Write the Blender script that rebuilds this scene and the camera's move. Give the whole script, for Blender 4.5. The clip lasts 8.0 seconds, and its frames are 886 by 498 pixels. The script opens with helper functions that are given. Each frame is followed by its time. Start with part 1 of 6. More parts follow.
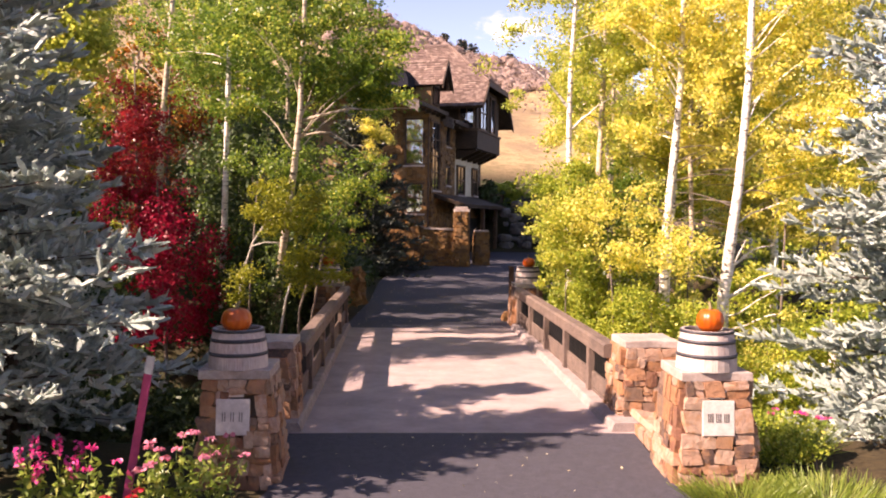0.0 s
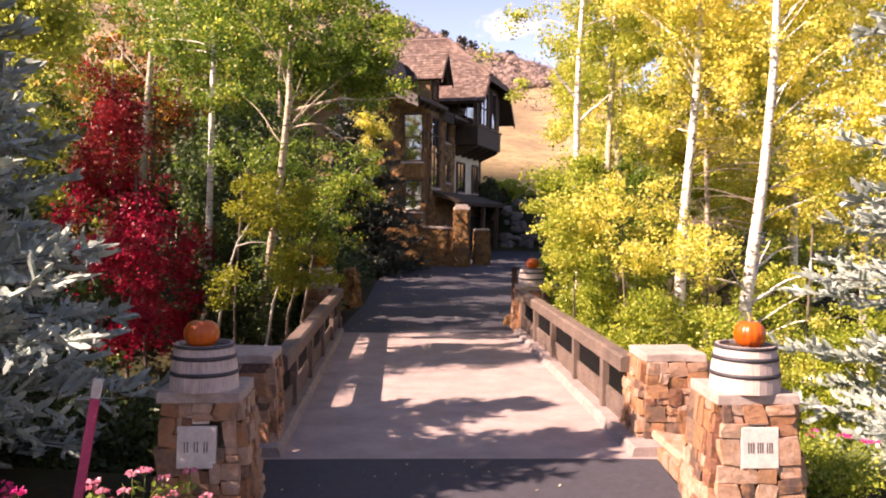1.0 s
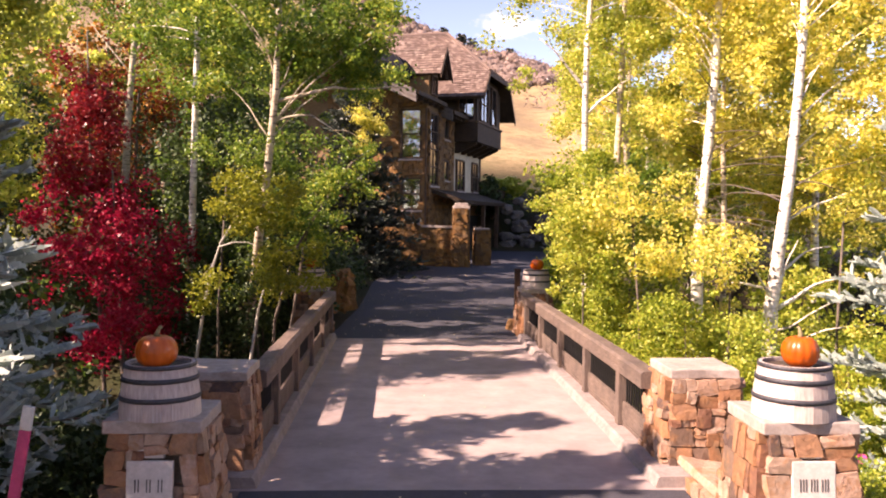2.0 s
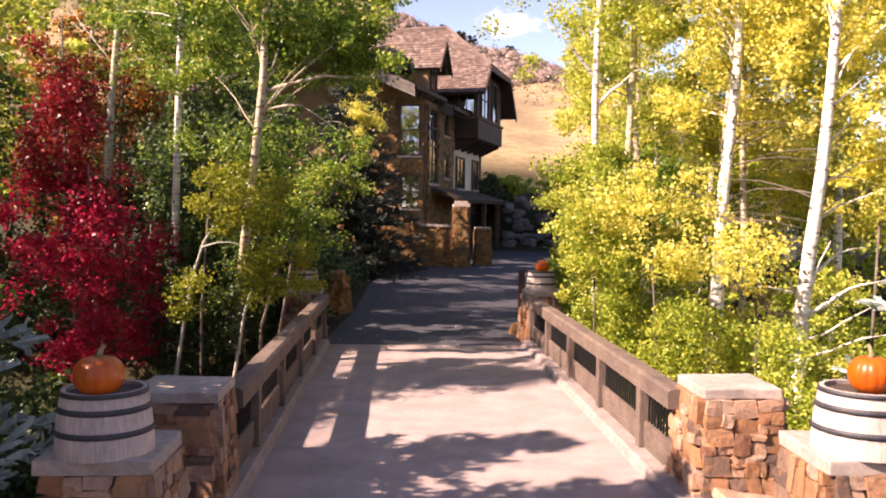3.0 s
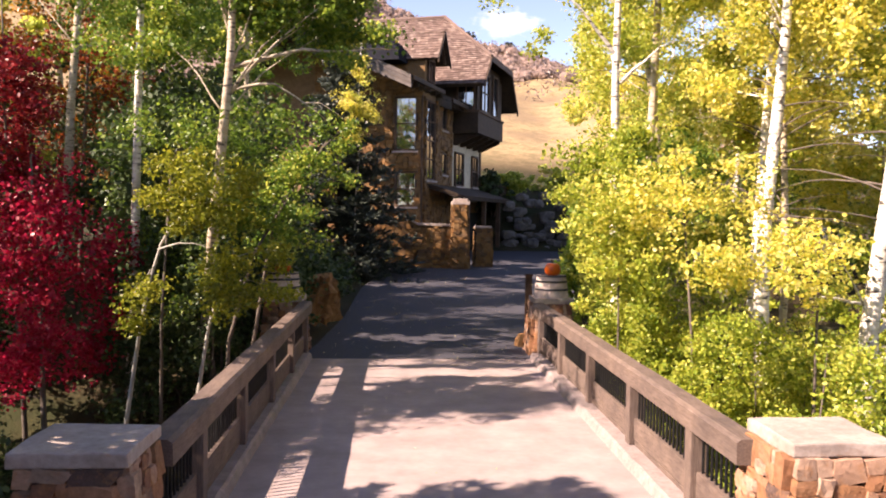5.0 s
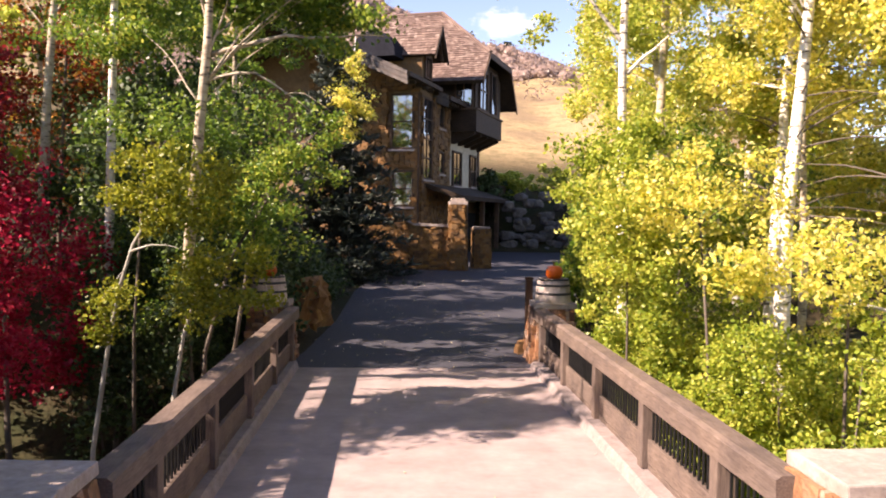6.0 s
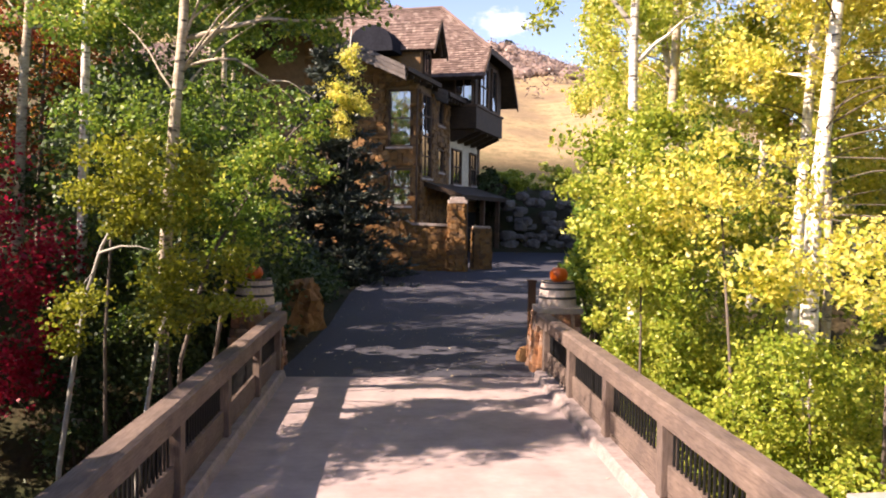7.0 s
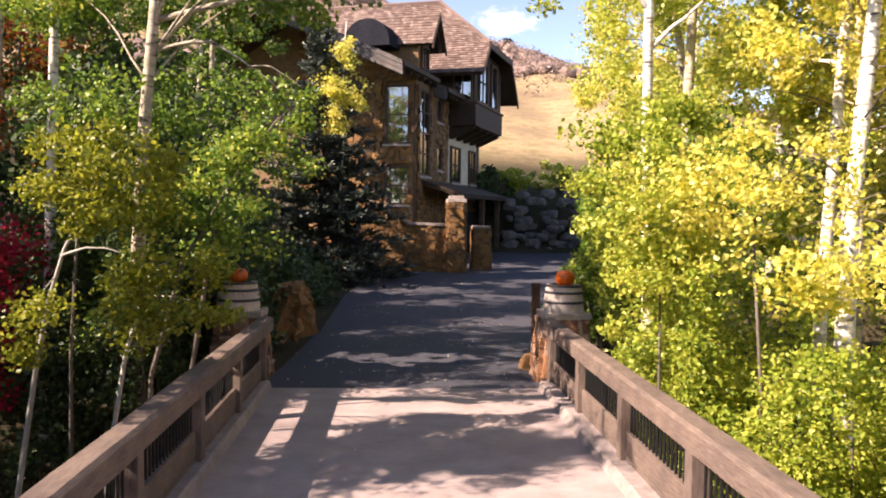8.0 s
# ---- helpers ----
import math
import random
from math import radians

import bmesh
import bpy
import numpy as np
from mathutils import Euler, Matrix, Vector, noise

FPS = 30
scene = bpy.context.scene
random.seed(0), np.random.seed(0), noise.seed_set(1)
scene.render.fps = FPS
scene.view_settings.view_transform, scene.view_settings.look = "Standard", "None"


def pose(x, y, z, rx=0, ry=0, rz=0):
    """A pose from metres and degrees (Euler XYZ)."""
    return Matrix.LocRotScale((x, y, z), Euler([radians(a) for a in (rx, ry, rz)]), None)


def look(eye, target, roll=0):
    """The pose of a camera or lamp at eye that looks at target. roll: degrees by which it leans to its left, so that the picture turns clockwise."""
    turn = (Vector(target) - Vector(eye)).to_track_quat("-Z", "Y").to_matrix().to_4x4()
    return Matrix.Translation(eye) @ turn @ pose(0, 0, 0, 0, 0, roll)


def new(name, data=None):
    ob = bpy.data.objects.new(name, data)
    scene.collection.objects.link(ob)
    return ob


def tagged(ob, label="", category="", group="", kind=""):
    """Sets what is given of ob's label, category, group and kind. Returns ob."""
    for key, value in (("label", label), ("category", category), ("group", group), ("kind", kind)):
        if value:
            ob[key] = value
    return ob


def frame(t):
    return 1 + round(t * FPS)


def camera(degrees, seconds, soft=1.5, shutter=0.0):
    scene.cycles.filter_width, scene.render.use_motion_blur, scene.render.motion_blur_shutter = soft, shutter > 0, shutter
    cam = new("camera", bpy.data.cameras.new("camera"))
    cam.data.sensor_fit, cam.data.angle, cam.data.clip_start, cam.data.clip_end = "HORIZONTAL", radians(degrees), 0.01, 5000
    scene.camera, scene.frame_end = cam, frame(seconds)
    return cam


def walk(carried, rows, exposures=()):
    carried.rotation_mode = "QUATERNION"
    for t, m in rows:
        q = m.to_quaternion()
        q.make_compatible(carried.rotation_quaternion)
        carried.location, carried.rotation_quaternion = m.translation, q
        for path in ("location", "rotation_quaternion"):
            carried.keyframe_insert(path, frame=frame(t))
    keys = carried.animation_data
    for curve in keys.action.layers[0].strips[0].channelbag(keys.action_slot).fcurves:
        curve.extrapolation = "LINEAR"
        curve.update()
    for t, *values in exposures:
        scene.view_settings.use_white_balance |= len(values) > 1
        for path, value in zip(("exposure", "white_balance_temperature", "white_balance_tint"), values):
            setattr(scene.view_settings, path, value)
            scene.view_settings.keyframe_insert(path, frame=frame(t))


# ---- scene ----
cam = camera(56.1, 8.0, soft=1.95)
PATH = [
    (0.0, (0.371, -1.208, 2.954), (0.467, 0.788, 2.881), 0.72),
    (0.5, (0.404, -0.538, 2.956), (0.501, 1.458, 2.882), 0.72),
    (1.0, (0.449, 0.115, 2.950), (0.546, 2.111, 2.873), 0.74),
    (1.5, (0.487, 0.747, 2.938), (0.585, 2.743, 2.860), 0.76),
    (3.0, (0.562, 2.565, 2.912), (0.663, 4.561, 2.831), 0.8),
    (3.5, (0.577, 3.126, 2.899), (0.679, 5.122, 2.817), 0.8),
    (4.0, (0.596, 3.677, 2.888), (0.700, 5.672, 2.806), 0.8),
    (4.5, (0.636, 4.222, 2.876), (0.740, 6.217, 2.793), 0.8),
    (6.0, (0.806, 5.725, 2.851), (0.914, 7.720, 2.770), 0.8),
    (6.5, (0.871, 6.214, 2.840), (0.978, 8.210, 2.759), 0.8),
    (7.0, (0.916, 6.715, 2.838), (1.023, 8.710, 2.756), 0.8),
    (7.5, (0.953, 7.232, 2.830), (1.060, 9.228, 2.747), 0.78),
    (8.0, (0.983, 7.741, 2.824), (1.093, 9.736, 2.741), 0.8),
]
walk(cam, [(t, look(eye, target, roll)) for t, eye, target, roll in PATH], [(0.0, 1.68, 8050, 36), (8.0, 1.66, 7400, 24)])

# ---- world, sun, exposure ----
SUN_TO = Vector((-0.927 * math.cos(radians(39)), -0.375 * math.cos(radians(39)), math.sin(radians(39))))
world = bpy.data.worlds.new("world")
scene.world = world
world.use_nodes = True
wn = world.node_tree.nodes
sky = wn.new("ShaderNodeTexSky")
sky.sky_type = "NISHITA"
sky.sun_disc = False
sky.sun_elevation = radians(39)
sky.sun_rotation = radians(248)
sky.altitude = 2500
sky.air_density, sky.dust_density, sky.ozone_density = 0.8, 0.0, 0.0
wn["Background"].inputs["Strength"].default_value = 0.112
world.node_tree.links.new(sky.outputs["Color"], wn["Background"].inputs["Color"])
sun_data = bpy.data.lights.new("sun", "SUN")
sun_data.energy, sun_data.angle, sun_data.color = 4.85, radians(0.53), (1.0, 0.92, 0.80)
sun = new("sun", sun_data)
sun.matrix_basis = look((-40, -16, 40), Vector((-40, -16, 40)) - SUN_TO)


# ---- mesh helpers ----
rng = np.random.default_rng(7)


def mesh_of(name, verts, faces, material, smooth=False):
    me = bpy.data.meshes.new(name)
    me.from_pydata([tuple(v) for v in verts], [], [tuple(f) for f in faces])
    me.materials.append(material)
    if smooth:
        me.polygons.foreach_set("use_smooth", [True] * len(me.polygons))
    me.update()
    return me


def quads_mesh(name, v, material):
    """v: (n, 4, 3) corners of n loose quads."""
    n = len(v)
    me = bpy.data.meshes.new(name)
    me.vertices.add(4 * n)
    me.vertices.foreach_set("co", np.ascontiguousarray(v, dtype=np.float32).ravel())
    me.loops.add(4 * n)
    me.loops.foreach_set("vertex_index", np.arange(4 * n, dtype=np.int32))
    me.polygons.add(n)
    me.polygons.foreach_set("loop_start", np.arange(0, 4 * n, 4, dtype=np.int32))
    me.materials.append(material)
    me.update(calc_edges=True)
    me.validate()
    return me


def bm_mesh(name, bm, material, smooth=False):
    me = bpy.data.meshes.new(name)
    bmesh.ops.recalc_face_normals(bm, faces=bm.faces)
    bm.to_mesh(me)
    bm.free()
    me.materials.append(material)
    if smooth:
        me.polygons.foreach_set("use_smooth", [True] * len(me.polygons))
    return me


def part(name, me, parent=None, label="", at=None):
    """Links a mesh as one object, under a thing or a part when a parent is given."""
    ob = new(name, me)
    if parent is not None:
        ob.parent = parent
    if at is not None:
        ob.matrix_basis = at
    if label:
        ob["label"] = label
    return ob


def thing(name, label, category, m=None, group="", kind=""):
    ob = new(name)
    ob.empty_display_size = 0.2
    if m is not None:
        ob.matrix_basis = m
    return tagged(ob, label, category, group, kind)


def box_bm(x0, x1, y0, y1, z0, z1, bevel=0.0, bm=None):
    bm = bm or bmesh.new()
    made = bmesh.ops.create_cube(bm, size=1.0, matrix=Matrix.Translation(((x0 + x1) / 2, (y0 + y1) / 2, (z0 + z1) / 2)) @ Matrix.Diagonal((x1 - x0, y1 - y0, z1 - z0, 1)))
    if bevel:
        edges = list({e for v in made["verts"] for e in v.link_edges})
        bmesh.ops.bevel(bm, geom=edges, offset=bevel, segments=2, affect="EDGES", profile=0.6)
    return bm


def box(name, x0, x1, y0, y1, z0, z1, material, parent=None, bevel=0.0, label="", at=None):
    return part(name, bm_mesh(name, box_bm(x0, x1, y0, y1, z0, z1, bevel), material), parent, label, at)


def rough_box(name, size, material, jitter, cuts=3, bevel=0.02, seed=0):
    """A hewn slab or block with uneven edges, centred on the origin."""
    bm = box_bm(-size[0] / 2, size[0] / 2, -size[1] / 2, size[1] / 2, -size[2] / 2, size[2] / 2, bevel)
    longest = max(size)
    bmesh.ops.subdivide_edges(bm, edges=[e for e in bm.edges if e.calc_length() > longest / 4], cuts=cuts, use_grid_fill=True)
    for v in bm.verts:
        v.co += jitter * noise.noise_vector(v.co * 7 + Vector((seed * 3.1, 0, 0)))
    return bm_mesh(name, bm, material)


def tube(path, radii, sides=7, cap=True):
    """Verts and faces of a tapered tube along a path."""
    pts = [Vector(p) for p in path]
    verts, faces = [], []
    side = None
    for i, p in enumerate(pts):
        way = (pts[min(i + 1, len(pts) - 1)] - pts[max(i - 1, 0)]).normalized()
        if side is None:
            side = way.orthogonal().normalized()
        side = (side - way * side.dot(way)).normalized()
        other = way.cross(side)
        for k in range(sides):
            a = 2 * math.pi * k / sides
            verts.append(p + radii[i] * (math.cos(a) * side + math.sin(a) * other))
    for i in range(len(pts) - 1):
        for k in range(sides):
            a, b = i * sides + k, i * sides + (k + 1) % sides
            faces.append((a, b, b + sides, a + sides))
    if cap:
        faces.append(tuple(range(sides))[::-1])
        faces.append(tuple(range((len(pts) - 1) * sides, len(pts) * sides)))
    return verts, faces


def join(*pieces):
    verts, faces = [], []
    for v, f in pieces:
        n = len(verts)
        verts += list(v)
        faces += [tuple(i + n for i in q) for q in f]
    return verts, faces


def lathe(profile, sides=24, lobes=0, lobe=0.0):
    """Verts and faces of a turned form; profile rows (radius, z)."""
    verts, faces = [], []
    for r, z in profile:
        for k in range(sides):
            a = 2 * math.pi * k / sides
            rr = r * (1 - lobe * abs(math.cos(lobes * a / 2)) ** 6) if lobes else r
            verts.append((rr * math.cos(a), rr * math.sin(a), z))
    for i in range(len(profile) - 1):
        for k in range(sides):
            a, b = i * sides + k, i * sides + (k + 1) % sides
            faces.append((a, b, b + sides, a + sides))
    return verts, faces


def prism(points, d0, d1, axis):
    """A flat outline pushed along an axis. points are pairs in the other two axes, in x, y, z order."""
    def place(p, d):
        q = list(p)
        q.insert(axis, d)
        return tuple(q)
    n = len(points)
    verts = [place(p, d0) for p in points] + [place(p, d1) for p in points]
    faces = [tuple(range(n))[::-1], tuple(range(n, 2 * n))] + [(i, (i + 1) % n, n + (i + 1) % n, n + i) for i in range(n)]
    bm = bmesh.new()
    vs = [bm.verts.new(v) for v in verts]
    for f in faces:
        bm.faces.new([vs[i] for i in f])
    return bm


def unit_rows(v):
    return v / np.maximum(np.linalg.norm(v, axis=1, keepdims=True), 1e-6)


def leaf_quads(centres, size, up=0.5, droop=0.3, slim=0.62, spread=0.35):
    """Leaf blades round the given centres: (n, 4, 3)."""
    n = len(centres)
    along = unit_rows(rng.normal(size=(n, 3)) * (1, 1, 0.7) - (0, 0, droop))
    nrm = unit_rows(rng.normal(size=(n, 3)) + (0, 0, up))
    across = unit_rows(np.cross(nrm, along))
    nrm = np.cross(along, across)
    s = (size * rng.uniform(1 - spread, 1 + spread, n))[:, None]
    base = centres - along * s * 0.5
    tip = centres + along * s * 0.5
    mid = centres - along * s * 0.06
    fold = nrm * s * 0.08
    return np.stack([base, mid + across * s * slim * 0.5 + fold, tip, mid - across * s * slim * 0.5 + fold], axis=1)


def round_leaves(name, centres, size, material, up=0.5, droop=0.3, slim=0.8, spread=0.35):
    """Folded oval leaves of two halves each, for foliage seen near."""
    n = len(centres)
    along = unit_rows(rng.normal(size=(n, 3)) * (1, 1, 0.7) - (0, 0, droop))
    nrm = unit_rows(rng.normal(size=(n, 3)) + (0, 0, up))
    across = unit_rows(np.cross(nrm, along))
    nrm = np.cross(along, across)
    s = (size * rng.uniform(1 - spread, 1 + spread, n))[:, None]
    w = across * s * slim * 0.5
    fold = nrm * s * 0.12
    v = np.stack([centres - along * s * 0.5, centres + along * s * 0.5 - fold * 0.5, centres - along * s * 0.22 + w * 0.85 + fold, centres + along * s * 0.18 + w * 0.8 + fold, centres - along * s * 0.22 - w * 0.85 + fold, centres + along * s * 0.18 - w * 0.8 + fold], axis=1)
    idx = (np.arange(n)[:, None] * 6 + np.array([0, 2, 3, 1, 0, 1, 5, 4])[None, :]).ravel()
    me = bpy.data.meshes.new(name)
    me.vertices.add(6 * n)
    me.vertices.foreach_set("co", np.ascontiguousarray(v, dtype=np.float32).ravel())
    me.loops.add(8 * n)
    me.loops.foreach_set("vertex_index", idx.astype(np.int32))
    me.polygons.add(2 * n)
    me.polygons.foreach_set("loop_start", np.arange(0, 8 * n, 4, dtype=np.int32))
    me.materials.append(material)
    me.update(calc_edges=True)
    me.validate()
    return me


def clumps(centres, per, radius, flat=0.7):
    """Points scattered in tufts round the centres."""
    c = np.repeat(centres, per, axis=0)
    rad = np.repeat(rng.uniform(0.55, 1.25, len(centres)) * radius, per)[:, None]
    off = rng.normal(size=c.shape) * 0.55
    far = np.linalg.norm(off, axis=1, keepdims=True)
    off *= np.minimum(1.0, 1.25 / np.maximum(far, 1e-3))
    return c + off * rad * (1, 1, flat)


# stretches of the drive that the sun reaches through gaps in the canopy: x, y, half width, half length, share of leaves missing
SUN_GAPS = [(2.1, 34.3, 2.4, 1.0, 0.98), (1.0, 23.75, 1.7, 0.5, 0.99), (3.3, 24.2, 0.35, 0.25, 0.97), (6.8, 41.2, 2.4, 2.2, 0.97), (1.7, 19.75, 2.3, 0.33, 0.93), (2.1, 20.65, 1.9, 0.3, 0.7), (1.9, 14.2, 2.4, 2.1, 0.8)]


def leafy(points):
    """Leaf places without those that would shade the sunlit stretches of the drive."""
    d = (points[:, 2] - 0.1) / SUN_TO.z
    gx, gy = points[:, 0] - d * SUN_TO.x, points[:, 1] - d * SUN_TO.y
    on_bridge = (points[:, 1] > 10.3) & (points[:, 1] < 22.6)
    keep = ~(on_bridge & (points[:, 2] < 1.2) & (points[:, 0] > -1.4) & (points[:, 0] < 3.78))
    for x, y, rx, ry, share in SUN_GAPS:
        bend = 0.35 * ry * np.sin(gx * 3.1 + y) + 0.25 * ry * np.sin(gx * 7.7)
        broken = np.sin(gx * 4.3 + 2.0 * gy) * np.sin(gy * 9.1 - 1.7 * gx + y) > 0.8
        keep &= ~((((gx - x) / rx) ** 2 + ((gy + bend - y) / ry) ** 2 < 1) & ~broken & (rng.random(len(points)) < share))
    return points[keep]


# ---- materials ----
class Nodes:
    """Short hand for a node material."""

    def __init__(self, name):
        self.m = bpy.data.materials.new(name)
        self.m.use_nodes = True
        self.t = self.m.node_tree
        self.bsdf = self.t.nodes["Principled BSDF"]

    def add(self, kind):
        return self.t.nodes.new(kind)

    def sums(self, operation, clamp=False):
        n = self.t.nodes.new("ShaderNodeMath")
        n.operation, n.use_clamp = operation, clamp
        return n

    def link(self, a, b):
        self.t.links.new(a, b)

    def coords(self, local=True, scale=(1, 1, 1)):
        c = self.add("ShaderNodeTexCoord")
        mp = self.add("ShaderNodeMapping")
        mp.inputs["Scale"].default_value = scale
        if local:
            self.link(c.outputs["Object"], mp.inputs["Vector"])
        else:
            g = self.add("ShaderNodeNewGeometry")
            self.link(g.outputs["Position"], mp.inputs["Vector"])
        return mp.outputs["Vector"]

    def noise(self, vec, scale, detail=4, rough=0.6):
        n = self.add("ShaderNodeTexNoise")
        n.inputs["Scale"].default_value, n.inputs["Detail"].default_value, n.inputs["Roughness"].default_value = scale, detail, rough
        self.link(vec, n.inputs["Vector"])
        return n.outputs["Fac"]

    def ramp(self, fac, stops, mode="LINEAR"):
        r = self.add("ShaderNodeValToRGB")
        r.color_ramp.interpolation = mode
        while len(r.color_ramp.elements) < len(stops):
            r.color_ramp.elements.new(0.5)
        for e, (p, c) in zip(r.color_ramp.elements, stops):
            e.position, e.color = p, (*c, 1)
        self.link(fac, r.inputs["Fac"])
        return r.outputs["Color"]

    def mix(self, fac, a, b, mode="MIX"):
        n = self.add("ShaderNodeMix")
        n.data_type, n.blend_type = "RGBA", mode
        for i, x in ((0, fac), (6, a), (7, b)):
            if isinstance(x, (int, float)):
                n.inputs[i].default_value = x
            elif isinstance(x, tuple):
                n.inputs[i].default_value = (*x, 1)
            else:
                self.link(x, n.inputs[i])
        return n.outputs[2]

    def bump(self, height, strength, distance=0.02):
        b = self.add("ShaderNodeBump")
        b.inputs["Strength"].default_value, b.inputs["Distance"].default_value = strength, distance
        self.link(height, b.inputs["Height"])
        self.link(b.outputs["Normal"], self.bsdf.inputs["Normal"])

    def done(self, colour, rough=0.7, metal=0.0, spec=0.5):
        if isinstance(colour, tuple):
            self.bsdf.inputs["Base Color"].default_value = (*colour, 1)
        else:
            self.link(colour, self.bsdf.inputs["Base Color"])
        if isinstance(rough, float):
            self.bsdf.inputs["Roughness"].default_value = rough
        else:
            self.link(rough, self.bsdf.inputs["Roughness"])
        self.bsdf.inputs["Metallic"].default_value = metal
        self.bsdf.inputs["Specular IOR Level"].default_value = spec
        return self.m


def simple(name, dark, light, scale, rough=0.7, bump=0.2, stretch=(1, 1, 1), metal=0.0, local=True, spec=0.5, distance=0.01):
    """Two-tone surface with broad stains and fine grain."""
    k = Nodes(name)
    v = k.coords(local, stretch)
    broad = k.noise(v, scale * 0.18, 3)
    fine = k.noise(v, scale, 6, 0.7)
    c = k.mix(k.ramp(fine, [(0.3, (0, 0, 0)), (0.72, (1, 1, 1))]), dark, light)
    c = k.mix(1.0, c, k.ramp(broad, [(0.3, (0.68, 0.68, 0.68)), (0.7, (1.0, 1.0, 1.0))]), "MULTIPLY")
    k.bump(fine, bump, distance)
    return k.done(c, rough, metal, spec)


def stone_material(name, stops, grain=18.0, stain=(0.50, 0.24, 0.085)):
    k = Nodes(name)
    info = k.add("ShaderNodeObjectInfo")
    isl = k.add("ShaderNodeNewGeometry")
    mixr = k.sums("ADD")
    k.link(info.outputs["Random"], mixr.inputs[0])
    k.link(isl.outputs["Random Per Island"], mixr.inputs[1])
    fr = k.sums("FRACT")
    k.link(mixr.outputs[0], fr.inputs[0])
    base = k.ramp(fr.outputs[0], stops, "CONSTANT")
    v = k.coords(False)
    fine, broad = k.noise(v, grain, 8, 0.7), k.noise(v, 3.5, 4)
    c = k.mix(1.0, base, k.ramp(fine, [(0.25, (0.55, 0.52, 0.5)), (0.7, (1.15, 1.12, 1.08))]), "MULTIPLY")
    c = k.mix(k.ramp(broad, [(0.52, (0, 0, 0)), (0.7, (0.55, 0.55, 0.55))]), c, (0.16, 0.11, 0.07))
    blotch = k.noise(v, 6.5, 5, 0.65)
    c = k.mix(k.ramp(blotch, [(0.5, (0, 0, 0)), (0.62, (0.6, 0.6, 0.6))]), c, stain)
    k.bump(k.mix(0.5, fine, k.noise(v, 7.0, 4)), 1.0, 0.035)
    return k.done(c, 0.85, 0.0, 0.3)


def leaf_material(name, stops, glow=0.45, rough=0.4, patch=0.35):
    """Leaf blades: tone varies from blade to blade and in patches; light passes through."""
    k = Nodes(name)
    isl = k.add("ShaderNodeNewGeometry")
    v = k.coords(False)
    broad = k.noise(v, 0.9, 2)
    a = k.sums("MULTIPLY_ADD")
    a.inputs[1].default_value, a.inputs[2].default_value = 0.62, 0.0
    k.link(isl.outputs["Random Per Island"], a.inputs[0])
    b = k.sums("MULTIPLY_ADD")
    b.inputs[1].default_value = patch * 2
    k.link(broad, b.inputs[0])
    b.inputs[2].default_value = -patch * 0.5
    s = k.sums("ADD", True)
    k.link(a.outputs[0], s.inputs[0])
    k.link(b.outputs[0], s.inputs[1])
    c = k.ramp(s.outputs[0], stops)
    k.done(c, rough, 0.0, 0.5)
    tr = k.add("ShaderNodeBsdfTranslucent")
    k.link(c, tr.inputs["Color"])
    ms = k.add("ShaderNodeMixShader")
    ms.inputs[0].default_value = glow
    k.link(k.bsdf.outputs[0], ms.inputs[1])
    k.link(tr.outputs[0], ms.inputs[2])
    k.link(ms.outputs[0], k.t.nodes["Material Output"].inputs["Surface"])
    return k.m


def wood(name, dark, light, along=(1, 12, 12), scale=6.0, rough=0.75):
    k = Nodes(name)
    v = k.coords(True, along)
    grain = k.noise(v, scale, 6, 0.65)
    stain = k.noise(k.coords(False), 2.2, 4)
    c = k.mix(k.ramp(grain, [(0.3, (0, 0, 0)), (0.7, (1, 1, 1))]), dark, light)
    c = k.mix(1.0, c, k.ramp(stain, [(0.3, (0.62, 0.62, 0.64)), (0.7, (1.08, 1.05, 1.0))]), "MULTIPLY")
    k.bump(grain, 0.35, 0.008)
    return k.done(c, rough, 0.0, 0.3)


M_ASPHALT = simple("asphalt", (0.031, 0.03, 0.042), (0.073, 0.071, 0.089), 60, 0.8, 0.5, local=False)
M_DECK = simple("deck_concrete", (0.355, 0.278, 0.268), (0.41, 0.322, 0.308), 9, 0.85, 0.01, local=False)
M_KERB = simple("kerb_concrete", (0.26, 0.202, 0.19), (0.39, 0.317, 0.299), 20, 0.85, 0.3, local=False)
M_STONE = stone_material("gold_stone", [(0.0, (0.34, 0.165, 0.09)), (0.12, (0.44, 0.275, 0.20)), (0.23, (0.22, 0.105, 0.07)), (0.34, (0.44, 0.305, 0.235)), (0.45, (0.38, 0.205, 0.125)), (0.56, (0.12, 0.078, 0.068)), (0.65, (0.48, 0.32, 0.25)), (0.76, (0.30, 0.15, 0.082)), (0.87, (0.20, 0.13, 0.10)), (0.93, (0.38, 0.26, 0.20))], stain=(0.36, 0.175, 0.08))
M_STONE_HOUSE = stone_material("house_stone", [(0.0, (0.221, 0.112, 0.04)), (0.2, (0.246, 0.137, 0.056)), (0.4, (0.153, 0.083, 0.034)), (0.6, (0.208, 0.124, 0.06)), (0.8, (0.123, 0.072, 0.038))], 9.0, (0.23, 0.108, 0.032))
M_MORTAR = simple("mortar", (0.114, 0.082, 0.06), (0.216, 0.161, 0.123), 25, 0.95, 0.5, local=False)
M_MORTAR_BROWN = simple("brown_mortar", (0.17, 0.10, 0.05), (0.25, 0.155, 0.08), 25, 0.95, 0.5, local=False)
